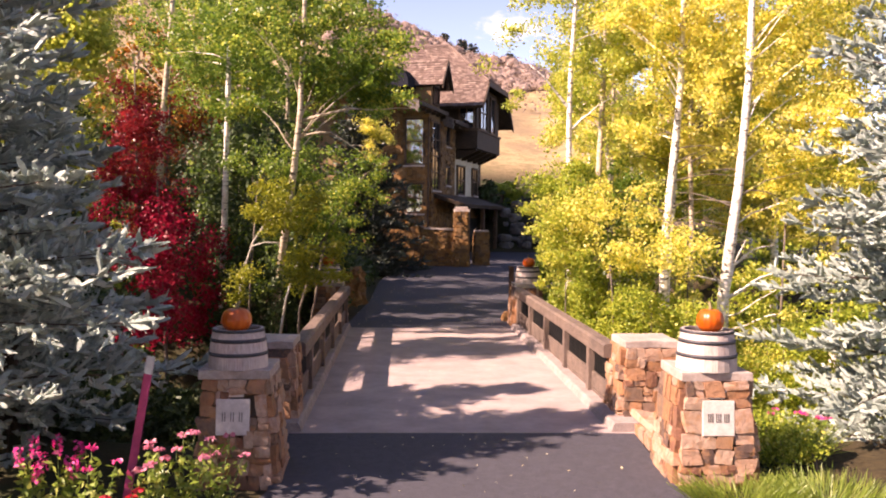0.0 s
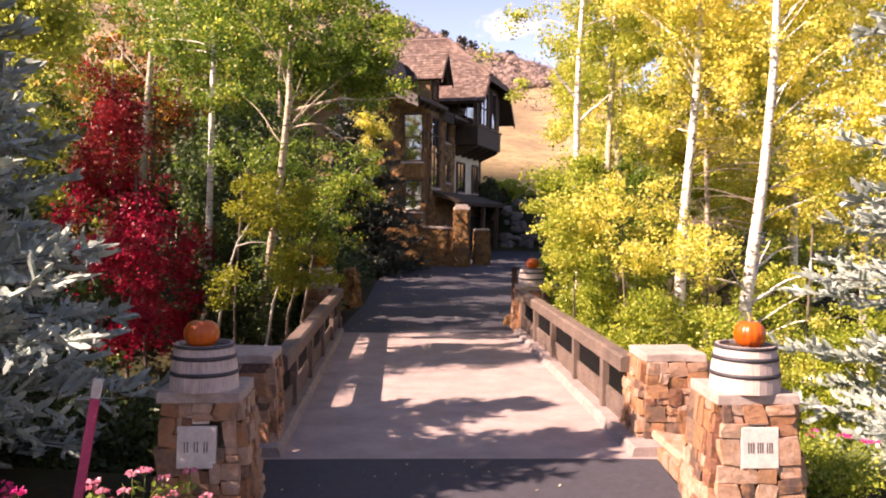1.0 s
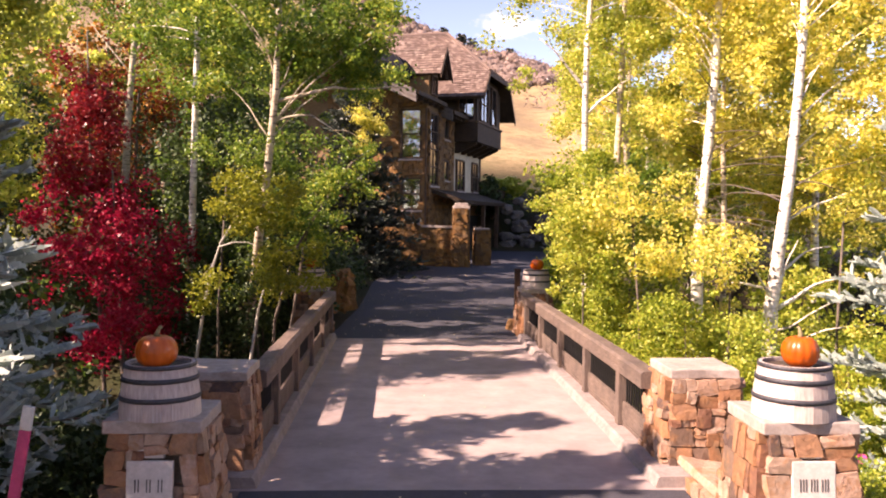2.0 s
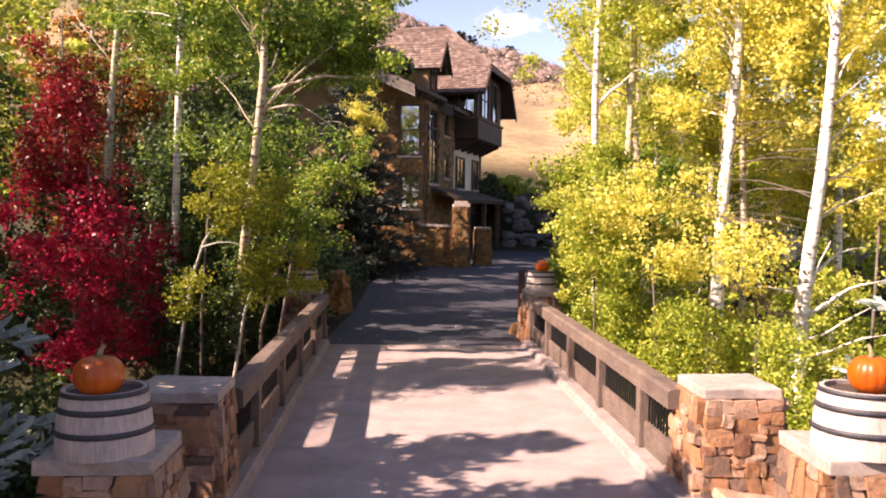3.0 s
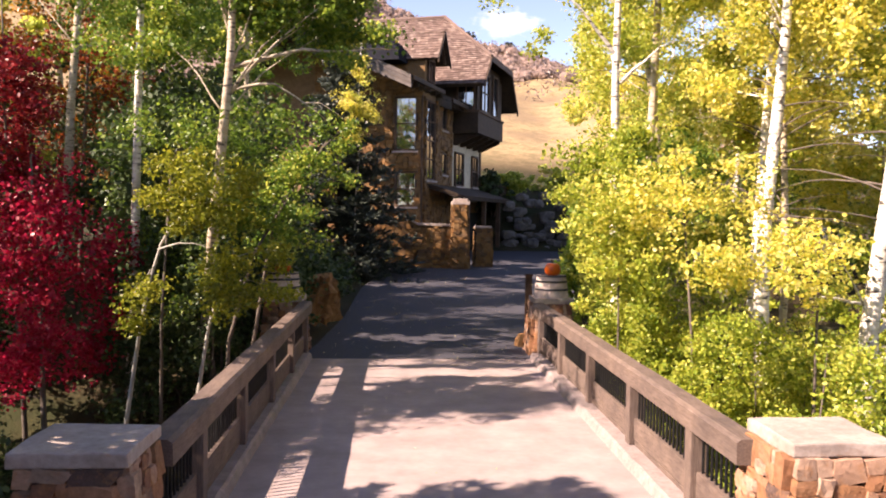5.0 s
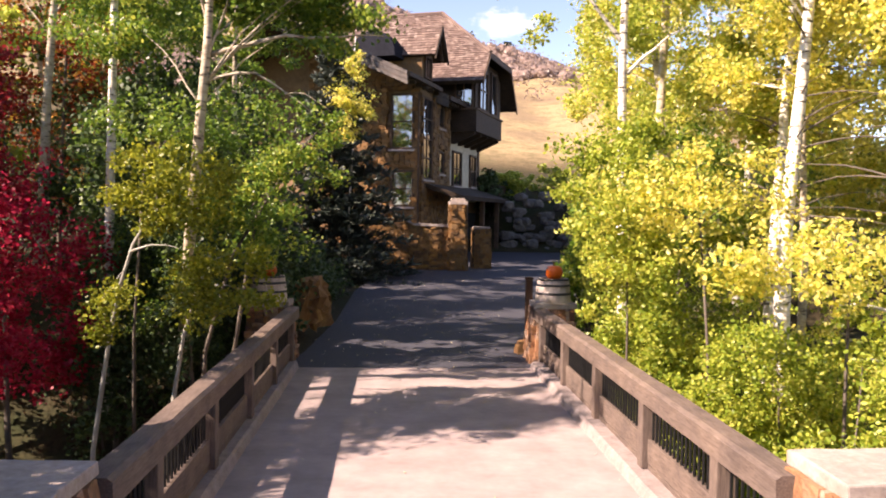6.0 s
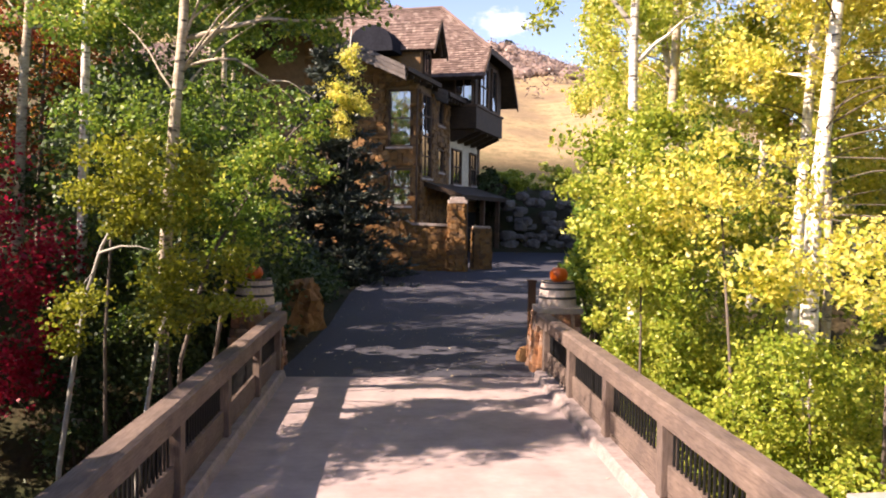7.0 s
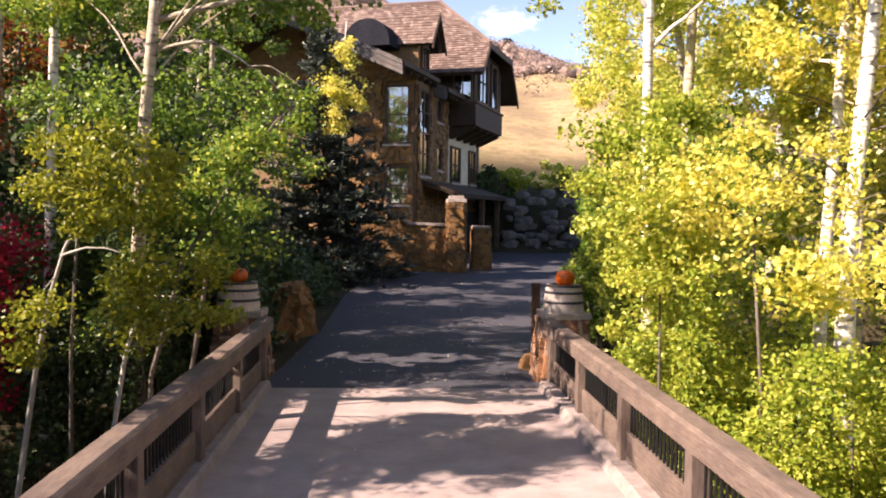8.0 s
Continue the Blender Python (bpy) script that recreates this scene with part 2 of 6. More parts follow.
M_CAP = simple("cap_stone", (0.323, 0.258, 0.228), (0.501, 0.418, 0.376), 16, 0.85, 0.5, local=False)
M_PLAQUE = simple("plaque_stone", (0.562, 0.497, 0.462), (0.713, 0.648, 0.616), 30, 0.8, 0.15)
M_BARS = simple("dark_lettering", (0.07, 0.065, 0.06), (0.14, 0.13, 0.12), 30, 0.6, 0.1)
M_RAIL = wood("weathered_rail", (0.105, 0.074, 0.061), (0.218, 0.165, 0.142), (12, 1, 12))
M_POST = wood("weathered_post", (0.10, 0.072, 0.06), (0.222, 0.168, 0.145), (12, 12, 1))
M_IRON = simple("black_iron", (0.012, 0.012, 0.013), (0.03, 0.03, 0.032), 40, 0.5, 0.2, metal=0.6)
M_STAVE = wood("whitewashed_stave", (0.46, 0.375, 0.345), (0.69, 0.59, 0.55), (14, 14, 1.2), 4.0, 0.8)
M_HOOP = simple("steel_hoop", (0.035, 0.035, 0.043), (0.085, 0.083, 0.095), 30, 0.6, 0.2, metal=0.2)
M_HEAD = wood("barrel_head", (0.05, 0.035, 0.028), (0.12, 0.085, 0.065), (12, 1, 12))
M_PUMPKIN = simple("pumpkin_skin", (0.52, 0.078, 0.004), (0.69, 0.135, 0.008), 7, 0.34, 0.08)
M_STEM = simple("pumpkin_stem", (0.16, 0.12, 0.05), (0.34, 0.28, 0.14), 40, 0.8, 0.4)
M_PINK = simple("pink_paint", (0.55, 0.05, 0.16), (0.72, 0.09, 0.22), 20, 0.55, 0.1)
M_WHITE = simple("white_paint", (0.62, 0.60, 0.58), (0.78, 0.76, 0.74), 20, 0.6, 0.1)
M_BARK_SPRUCE = simple("spruce_bark", (0.05, 0.035, 0.025), (0.13, 0.09, 0.065), 20, 0.95, 0.8, (1, 1, 0.3))
M_BARK_DARK = simple("shrub_bark", (0.07, 0.055, 0.045), (0.20, 0.16, 0.13), 20, 0.9, 0.6, (1, 1, 0.3))
M_BARK_GREY = simple("pale_young_bark", (0.30, 0.28, 0.24), (0.52, 0.49, 0.44), 18, 0.8, 0.4, (1, 1, 0.5))


def aspen_bark(name, dark, light):
    k = Nodes(name)
    v = k.coords(False, (1, 1, 2.2))
    band = k.noise(v, 4.5, 5, 0.75)
    scars = k.noise(k.coords(False, (2, 2, 9)), 2.6, 3, 0.5)
    c = k.mix(k.ramp(band, [(0.36, (0, 0, 0)), (0.58, (1, 1, 1))]), dark, light)
    c = k.mix(k.ramp(scars, [(0.56, (0, 0, 0)), (0.66, (1, 1, 1))]), c, (0.07, 0.06, 0.05))
    k.bump(band, 0.4, 0.02)
    return k.done(c, 0.75, 0.0, 0.3)


M_ASPEN = aspen_bark("aspen_bark", (0.44, 0.39, 0.33), (0.78, 0.73, 0.67))
M_ASPEN_TAN = aspen_bark("aspen_bark_tan", (0.30, 0.24, 0.17), (0.52, 0.44, 0.34))

M_LEAF_GREEN = leaf_material("leaf_green", [(0.0, (0.048, 0.108, 0.017)), (0.4, (0.118, 0.216, 0.029)), (0.75, (0.251, 0.34, 0.047)), (1.0, (0.46, 0.475, 0.084))], 0.5)
M_LEAF_LIME = leaf_material("leaf_lime", [(0.0, (0.187, 0.276, 0.035)), (0.4, (0.396, 0.463, 0.072)), (0.75, (0.63, 0.606, 0.113)), (1.0, (0.863, 0.738, 0.238))], 0.56)
M_LEAF_YELLOW = leaf_material("leaf_yellow", [(0.0, (0.38, 0.41, 0.06)), (0.25, (0.66, 0.61, 0.10)), (0.6, (0.87, 0.77, 0.20)), (1.0, (0.95, 0.88, 0.44))], 0.6)
M_LEAF_OLIVE = leaf_material("leaf_olive", [(0.0, (0.104, 0.138, 0.016)), (0.5, (0.242, 0.265, 0.024)), (1.0, (0.483, 0.443, 0.051))], 0.5)
M_LEAF_AMBER = leaf_material("leaf_amber", [(0.0, (0.30, 0.10, 0.012)), (0.5, (0.55, 0.24, 0.03)), (1.0, (0.70, 0.45, 0.08))], 0.2)
# Dark enough to carry the understorey's shade in its colour.
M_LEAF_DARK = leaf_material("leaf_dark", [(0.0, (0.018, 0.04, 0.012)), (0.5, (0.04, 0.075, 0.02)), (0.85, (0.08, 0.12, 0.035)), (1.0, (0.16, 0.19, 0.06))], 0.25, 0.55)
M_LEAF_RED = leaf_material("leaf_red", [(0.0, (0.18, 0.004, 0.02)), (0.4, (0.41, 0.01, 0.047)), (0.8, (0.59, 0.03, 0.076)), (1.0, (0.64, 0.111, 0.093))], 0.5)
M_LEAF_BRICK = leaf_material("leaf_brick", [(0.0, (0.10, 0.006, 0.012)), (0.5, (0.25, 0.014, 0.022)), (0.85, (0.38, 0.035, 0.03)), (1.0, (0.40, 0.11, 0.04))], 0.45)
M_LEAF_ORANGE = leaf_material("leaf_rust", [(0.0, (0.128, 0.022, 0.009)), (0.5, (0.288, 0.041, 0.015)), (1.0, (0.368, 0.128, 0.026))], 0.42)
M_LEAF_SHRUB = leaf_material("leaf_shrub", [(0.0, (0.093, 0.16, 0.02)), (0.35, (0.255, 0.341, 0.04)), (0.7, (0.49, 0.512, 0.076)), (1.0, (0.761, 0.694, 0.178))], 0.5)
M_NEEDLE_BLUE = leaf_material("needles_blue", [(0.0, (0.15, 0.19, 0.17)), (0.3, (0.32, 0.385, 0.345)), (0.65, (0.46, 0.525, 0.475)), (1.0, (0.58, 0.635, 0.58))], 0.32, 0.6, 0.3)
M_NEEDLE_DARK = leaf_material("needles_dark", [(0.0, (0.016, 0.024, 0.019)), (0.5, (0.038, 0.052, 0.04)), (1.0, (0.095, 0.112, 0.086))], 0.1, 0.5)
M_GRASS = leaf_material("grass_blades", [(0.0, (0.07, 0.13, 0.02)), (0.5, (0.20, 0.28, 0.04)), (1.0, (0.42, 0.42, 0.12))], 0.4)
M_BRUSH = leaf_material("hill_brush", [(0.0, (0.20, 0.14, 0.115)), (0.5, (0.265, 0.19, 0.155)), (0.85, (0.31, 0.235, 0.18)), (1.0, (0.28, 0.27, 0.13))], 0.3)
M_BRUSH_MASS = simple("brush_mass", (0.176, 0.12, 0.107), (0.377, 0.269, 0.227), 1.6, 0.95, 0.9, local=False, distance=0.3)
M_PETAL = leaf_material("petal_pink", [(0.0, (0.55, 0.02, 0.16)), (0.5, (0.78, 0.05, 0.30)), (1.0, (0.85, 0.25, 0.45))], 0.4)
M_PETAL_RED = leaf_material("petal_red", [(0.0, (0.40, 0.01, 0.03)), (1.0, (0.65, 0.03, 0.06))], 0.4)
M_SILVER = leaf_material("silver_leaf", [(0.0, (0.20, 0.26, 0.22)), (1.0, (0.45, 0.52, 0.46))], 0.2)

M_TIMBER = wood("dark_timber", (0.026, 0.016, 0.010), (0.075, 0.047, 0.030), (1, 1, 8), 4.0)
M_FASCIA = wood("grey_fascia", (0.09, 0.075, 0.07), (0.18, 0.155, 0.145), (1, 10, 10), 4.0)
M_TRIM = wood("brown_trim", (0.06, 0.035, 0.022), (0.14, 0.085, 0.055), (6, 6, 1), 4.0)
M_STUCCO = simple("cream_stucco", (0.52, 0.45, 0.33), (0.66, 0.58, 0.45), 20, 0.9, 0.2, local=False)
M_BOULDER = simple("pale_boulder", (0.09, 0.076, 0.069), (0.221, 0.198, 0.184), 5, 0.9, 0.7, local=False, distance=0.05)
M_BOULDER_GOLD = simple("gold_boulder", (0.209, 0.094, 0.034), (0.403, 0.211, 0.083), 5, 0.9, 0.7, local=False, distance=0.05)
M_SLATE = simple("dark_slate", (0.014, 0.015, 0.021), (0.03, 0.032, 0.042), 8, 0.95, 0.3, spec=0.08)
M_PORCH_SHADE = simple("painted_porch_shade", (0.010, 0.008, 0.007), (0.022, 0.018, 0.015), 6, 0.9, 0.1)


def shingle_material():
    k = Nodes("cedar_shingle")
    isl = k.add("ShaderNodeNewGeometry")
    c = k.ramp(isl.outputs["Random Per Island"], [(0.0, (0.095, 0.064, 0.056)), (0.4, (0.145, 0.10, 0.087)), (0.75, (0.195, 0.142, 0.124)), (1.0, (0.26, 0.205, 0.18))])
    v = k.coords(False)
    broad = k.noise(v, 0.8, 4)
    c = k.mix(1.0, c, k.ramp(broad, [(0.3, (0.75, 0.72, 0.72)), (0.7, (1.1, 1.05, 1.0))]), "MULTIPLY")
    k.bump(k.noise(v, 12, 5), 0.5, 0.02)
    return k.done(c, 0.85, 0.0, 0.3)


M_SHINGLE = shingle_material()


def pane_material():
    k = Nodes("window_glass")
    v = k.coords(False)
    k.bump(k.noise(v, 1.2, 2), 0.05, 0.05)
    k.bsdf.inputs["IOR"].default_value = 2.3
    return k.done((0.02, 0.02, 0.022), 0.04, 0.0, 1.0)


M_PANE = pane_material()


def ground_material():
    k = Nodes("ground_soil")
    v = k.coords(False)
    g = k.add("ShaderNodeNewGeometry")
    xyz = k.add("ShaderNodeSeparateXYZ")
    k.link(g.outputs["Position"], xyz.inputs[0])
    n1, n2, n3 = k.noise(v, 0.35, 5), k.noise(v, 9, 6, 0.7), k.noise(v, 0.06, 4)
    litter = k.mix(k.ramp(n2, [(0.3, (0, 0, 0)), (0.7, (1, 1, 1))]), (0.022, 0.018, 0.011), (0.075, 0.056, 0.028))
    litter = k.mix(k.ramp(n1, [(0.45, (0, 0, 0)), (0.6, (1, 1, 1))]), litter, (0.03, 0.036, 0.014))
    meadow = k.mix(k.ramp(n2, [(0.3, (0, 0, 0)), (0.7, (1, 1, 1))]), (0.26, 0.185, 0.095), (0.42, 0.31, 0.175))
    n4 = k.noise(v, 0.9, 7, 0.75)
    meadow = k.mix(k.ramp(n4, [(0.46, (0, 0, 0)), (0.60, (0.75, 0.75, 0.75))]), meadow, (0.17, 0.135, 0.07))
    meadow = k.mix(k.ramp(n3, [(0.5, (0, 0, 0)), (0.62, (0.8, 0.8, 0.8))]), meadow, (0.20, 0.14, 0.09))
    high = k.add("ShaderNodeMapRange")
    high.inputs["From Min"].default_value, high.inputs["From Max"].default_value = 60, 66
    k.link(xyz.outputs["Y"], high.inputs["Value"])
    k.bump(n2, 0.6, 0.05)
    return k.done(k.mix(high.outputs[0], litter, meadow), 0.95, 0.0, 0.2)


M_GROUND = ground_material()

# ---- ground ----
def smooth_step(a, b, x):
    k = min(1.0, max(0.0, (x - a) / (b - a)))
    return k * k * (3 - 2 * k)


def road_z(y):
    return -0.045 * max(0.0, 10.15 - y) * (1 if y > 6 else 0) - (0.187 if y <= 6 else 0) + 0.034 * max(0.0, min(y, 52.0) - 23.0)


DRIVE = [(21.15, -1.3, 3.6), (23, -1.1, 3.7), (27, -0.75, 4.4), (33, -0.6, 6.8), (38, -0.1, 9.0), (42, 0.6, 9.6), (46, 2.0, 10.6), (50.5, 3.5, 11.2)]


def drive_edge(y):
    """The drive's right-hand edge beyond the bridge."""
    return float(np.interp(y, [r[0] for r in DRIVE], [r[2] for r in DRIVE]))


def ground_z(x, y):
    z = road_z(y) - 0.06
    off = max(0.0, max(-1.1 - x, x - drive_edge(y)))
    # gully below the bridge
    z -= 3.0 * math.exp(-((y - 15.9) / 4.4) ** 4)
    # banks beside the drive
    z += 0.5 * smooth_step(0.6, 8, off)
    # hill behind the house
    if y > 50:
        side = 1.0 - 0.011 * (x - 9)
        side = min(1.9, max(0.35, side))
        z += side * (2.6 * smooth_step(50, 54, y) + 0.315 * max(0.0, min(y, 150.0) - 53.0)) - 0.1 * max(0.0, y - 165)
    if y > 24:
        z += 1.2 * smooth_step(1.5, 9, off if x > 0 else 0.0) + 1.2 * smooth_step(1.0, 9, -x)
    n = noise.noise(Vector((x * 0.22, y * 0.22, 3.0)))
    z += 0.12 * n * smooth_step(0.5, 2.5, off)
    if y > 60:
        z += 2.0 * noise.noise(Vector((x * 0.03, y * 0.03, 1.0))) * smooth_step(60, 90, y)
    return z


def build_ground():
    xs = np.concatenate([[-1500, -700, -350, -200, -130, -90, -65, -48], np.arange(-38, 38.1, 1.0), [48, 65, 90, 130, 200, 350, 700, 1500]])
    ys = np.concatenate([[-1500, -500, -200, -90, -50, -30], np.arange(-20, 62.1, 1.0), np.arange(66, 180, 5.0), [200, 260, 400, 700, 1500]])
    verts = [(x, y, max(ground_z(x, y), -6.0)) for y in ys for x in xs]
    w = len(xs)
    faces = [(j * w + i, j * w + i + 1, (j + 1) * w + i + 1, (j + 1) * w + i) for j in range(len(ys) - 1) for i in range(w - 1)]
    tagged(part("ground", mesh_of("ground", verts, faces, M_GROUND, True)), "leaf-littered soil banks rising to a dry tan hillside", "ground", kind="structure")


build_ground()


def ribbon(name, rows, material, thick, label, cross=6):
    """A paved strip; rows (y, x left, x right)."""
    verts, faces = [], []
    fine = []
    for (y0, a0, b0), (y1, a1, b1) in zip(rows, rows[1:]):
        n = max(1, int(abs(y1 - y0) / 0.8))
        for i in range(n):
            k = i / n
            fine.append((y0 + k * (y1 - y0), a0 + k * (a1 - a0), b0 + k * (b1 - b0)))
    fine.append(rows[-1])
    for low in (0.0, thick):
        for y, a, b in fine:
            for i in range(cross + 1):
                x = a + (b - a) * i / cross
                verts.append((x, y, road_z(y) - low + (0.012 if i in (0, cross) else 0.02) - 0.02))
    w, n = cross + 1, len(fine)
    for j in range(n - 1):
        for i in range(cross):
            a = j * w + i
            faces.append((a, a + 1, a + w + 1, a + w))
        for i in (0, cross):
            a, b = j * w + i, n * w + j * w + i
            faces.append((a, a + w, b + w, b) if i == 0 else (a + w, a, b, b + w))
    for j in (0, n - 1):
        for i in range(cross):
            a, b = j * w + i, n * w + j * w + i
            faces.append((a + 1, a, b, b + 1) if j == 0 else (a, a + 1, b + 1, b))
    return tagged(part(name, mesh_of(name, verts, faces, material, False)), label, "driveway", kind="structure")


ribbon("road_entrance", [(-60, -30, 34), (-6, -30, 34), (-1, -9, 12), (3, -3.6, 6.4), (6, -1.7, 4.3), (8, -1.12, 3.55), (10.15, -1.16, 3.62)], M_ASPHALT, 0.2, "dark asphalt driveway with fallen leaves, in dappled shade")
ribbon("road_drive", DRIVE, M_ASPHALT, 0.2, "dark asphalt drive rising to the house, mostly shaded")

# ---- bridge ----
DECK_L, DECK_R, DECK_Y0, DECK_Y1 = -1.0, 3.36, 10.15, 21.15
tagged(box("bridge_deck", -1.5, 3.95, DECK_Y0, DECK_Y1, -0.45, 0.0, M_DECK, bevel=0.01), "pale pinkish concrete bridge deck with dappled shadows", "bridge", kind="structure")
tagged(box("abutment_near", -2.0, 4.5, 10.16, 10.9, -3.2, -0.46, M_KERB), "concrete abutment below the bridge", "abutment", kind="structure")
tagged(box("abutment_far", -2.0, 4.5, 20.4, 21.14, -3.2, -0.46, M_KERB), "concrete abutment below the bridge", "abutment", kind="structure")


def kerb(x_in, x_out, y0, y1, label):
    """A battered kerb, its inner top edge rounded."""
    s = 1 if x_out > x_in else -1
    pts = [(x_in, 0.0), (x_in + s * 0.03, 0.10), (x_in + s * 0.055, 0.125), (x_out, 0.13), (x_out, 0.0)]
    bm = prism(pts, y0, y1, 1)
    bmesh.ops.subdivide_edges(bm, edges=[e for e in bm.edges if e.calc_length() > 4], cuts=40)
    for v in bm.verts:
        v.co += 0.008 * noise.noise_vector(v.co * 3)
    ob = part("kerb", bm_mesh("kerb", bm, M_KERB))
    return tagged(ob, label, "kerb", kind="structure")


kerb(DECK_L, DECK_L - 0.42, 10.2, DECK_Y1 - 0.02, "pale concrete kerb along the bridge railing, shaded")
kerb(DECK_R - 0.05, DECK_R + 0.5, 10.2, DECK_Y1 - 0.02, "pale concrete kerb along the bridge railing, sunlit")


def railing(x_in, side, label):
    """Wooden bridge railing with iron balusters; side is +1 where it lies to the right of the deck."""
    ob = thing("bridge_railing", label, "railing", pose(x_in, 0, 0), "bridge railings")
    y0, y1 = 11.0, 21.75
    posts = [10.6, 12.5, 14.6, 16.8, 19.0, 21.1]
    rail = prism([(-0.02 * side, 0.86), (-0.02 * side, 1.045), (0.02 * side, 1.075), (0.20 * side, 1.075), (0.225 * side, 1.05), (0.225 * side, 0.86)], y0 + 0.3, y1, 1)
    bmesh.ops.subdivide_edges(rail, edges=[e for e in rail.edges if e.calc_length() > 4], cuts=30)
    for v in rail.verts:
        v.co += 0.006 * noise.noise_vector(v.co * 2.5)
    part("top_rail", bm_mesh("top_rail", rail, M_RAIL), ob)
    for a, b in zip(posts, posts[1:]):
        xs = sorted((0.06 * side, 0.15 * side))
        lo, hi = a + 0.085, b - 0.085
        if hi - 0.2 < y0:
            continue
        lo = max(lo, y0 + 0.2)
        board = box_bm(xs[0], xs[1], lo, hi, 0.20, 0.46, 0.012)
        part("lower_board", bm_mesh("lower_board", board, M_RAIL), ob)
        kick = box_bm(xs[0] + 0.01, xs[1] - 0.01, lo, hi, 0.131, 0.185, 0.006)
        part("kick_board", bm_mesh("kick_board", kick, M_RAIL), ob)
        n = max(2, round((hi - lo) / 0.115))
        for i in range(n):
            y = lo + (hi - lo) * (i + 0.5) / n
            m = part("baluster", BALUSTER, ob, at=pose(0.105 * side, y, 0.46))
    for y in posts[1:]:
        xs = sorted((0.0, 0.185 * side))
        post = box_bm(xs[0], xs[1], y - 0.085, y + 0.085, 0.131, 0.862, 0.012)
        part("post", bm_mesh("post", post, M_POST), ob)
    return ob


BALUSTER = mesh_of("baluster", *tube([(0, 0, 0), (0, 0, 0.4)], [0.014, 0.014], 6), M_IRON)
railing(-1.09, -1, "weathered brown wooden bridge railing with black iron balusters, shaded")
railing(3.47, 1, "weathered brown wooden bridge railing with black iron balusters, sunlit")


# ---- stone work ----
def stone_variants(material, count=14):
    out = []
    for i in range(count):
        bm = bmesh.new()
        bmesh.ops.create_cube(bm, size=1.0)
        lean, taper = 0.16 * math.sin(i * 2.4), 0.3 * math.sin(i * 4.1 + 1)
        bmesh.ops.subdivide_edges(bm, edges=list(bm.edges), cuts=1, use_grid_fill=True)
        for v in bm.verts:
            r = v.co.length
            edge = sum(abs(c) > 0.4 for c in v.co)
            v.co *= {1: 1.03, 2: 1.0, 3: 0.965}.get(edge, 1.0)
            v.co.x += v.co.z * lean + 0.5 * taper * v.co.x * v.co.z
            v.co += 0.15 * noise.noise_vector(v.co * 2.6 + Vector((i * 7.7, 1.3, 0)))
        out.append(bm_mesh("stone", bm, material))
    return out


STONES = stone_variants(M_STONE)
STONES_HOUSE = stone_variants(M_STONE_HOUSE, 8)


def courses(width, height, row, wide, pick):
    """Random rubble: the face is split again and again into blocks (u, v, w, h) in metres."""
    out = []

    def cut(u, v, w, h):
        lim_w, lim_h = pick.uniform(*wide), pick.uniform(*row)
        if h > lim_h and (h / row[1] > w / wide[1] or w <= lim_w):
            k = pick.uniform(0.26, 0.74) * h
            cut(u, v, w, k)
            cut(u, v + k, w, h - k)
        elif w > lim_w:
            k = pick.uniform(0.26, 0.74) * w
            cut(u, v, k, h)
            cut(u + k, v, w - k, h)
        else:
            out.append((u, v, w, h))
    cut(0.0, 0.0, width, height)
    return out


def face_stones(corners, pick, row=(0.12, 0.36), wide=(0.17, 0.54), deep=0.11, skip=None, gap=0.004):
    """Poses of stones over a four-cornered face (low left, low right, top left, top right, seen from outside)."""
    a, b, c, d = (Vector(p) for p in corners)
    width, height = max((b - a).length, (d - c).length), (c - a).length
    for u, v, w, h in courses(width, height, row, wide, pick):
        def at(p, q):
            return a.lerp(b, p / width).lerp(c.lerp(d, p / width), q / height)
        mid = at(u + w / 2, v + h / 2)
        if skip and skip(mid):
            continue
        x = at(u + w, v + h / 2) - at(u, v + h / 2)
        z = at(u + w / 2, v + h) - at(u + w / 2, v)
        y = z.cross(x).normalized()
        tilt = pick.uniform(-0.12, 0.12)
        xs, zs = max(0.03, x.length - gap), max(0.03, z.length - gap)
        m = Matrix((x.normalized(), y, z.normalized())).transposed().to_4x4()
        m = Matrix.Translation(mid + y * (deep * (pick.uniform(-0.12, 0.22) - 0.22))) @ m @ pose(0, 0, 0, 0, math.degrees(tilt), 0) @ Matrix.Diagonal((xs, deep, zs, 1))
        yield m


def stones_on(parent, corners, pick, variants, **how):
    for m in face_stones(corners, pick, **how):
        flip = pose(0, 0, 0, 0, pick.choice((0, 180)), 0)
        part("stone", pick.choice(variants), parent, at=m @ flip)


def pillar_faces(w0, d0, w1, d1, z0, z1):
    """The four faces of a battered pillar, seen from outside: front, right, back, left."""
    lo = [(-w0 / 2, -d0 / 2, z0), (w0 / 2, -d0 / 2, z0), (w0 / 2, d0 / 2, z0), (-w0 / 2, d0 / 2, z0)]
    hi = [(-w1 / 2, -d1 / 2, z1), (w1 / 2, -d1 / 2, z1), (w1 / 2, d1 / 2, z1), (-w1 / 2, d1 / 2, z1)]
    return [(lo[i], lo[(i + 1) % 4], hi[i], hi[(i + 1) % 4]) for i in range(4)]


def core(w0, d0, w1, d1, z0, z1, inset, material):
    f = pillar_faces(w0 - inset, d0 - inset, w1 - inset, d1 - inset, z0, z1)
    lo, hi = [q[0] for q in f], [q[2] for q in f]
    faces = [(3, 2, 1, 0), (4, 5, 6, 7)] + [(i, (i + 1) % 4, 4 + (i + 1) % 4, 4 + i) for i in range(4)]
    return mesh_of("core", lo + hi, faces, material)


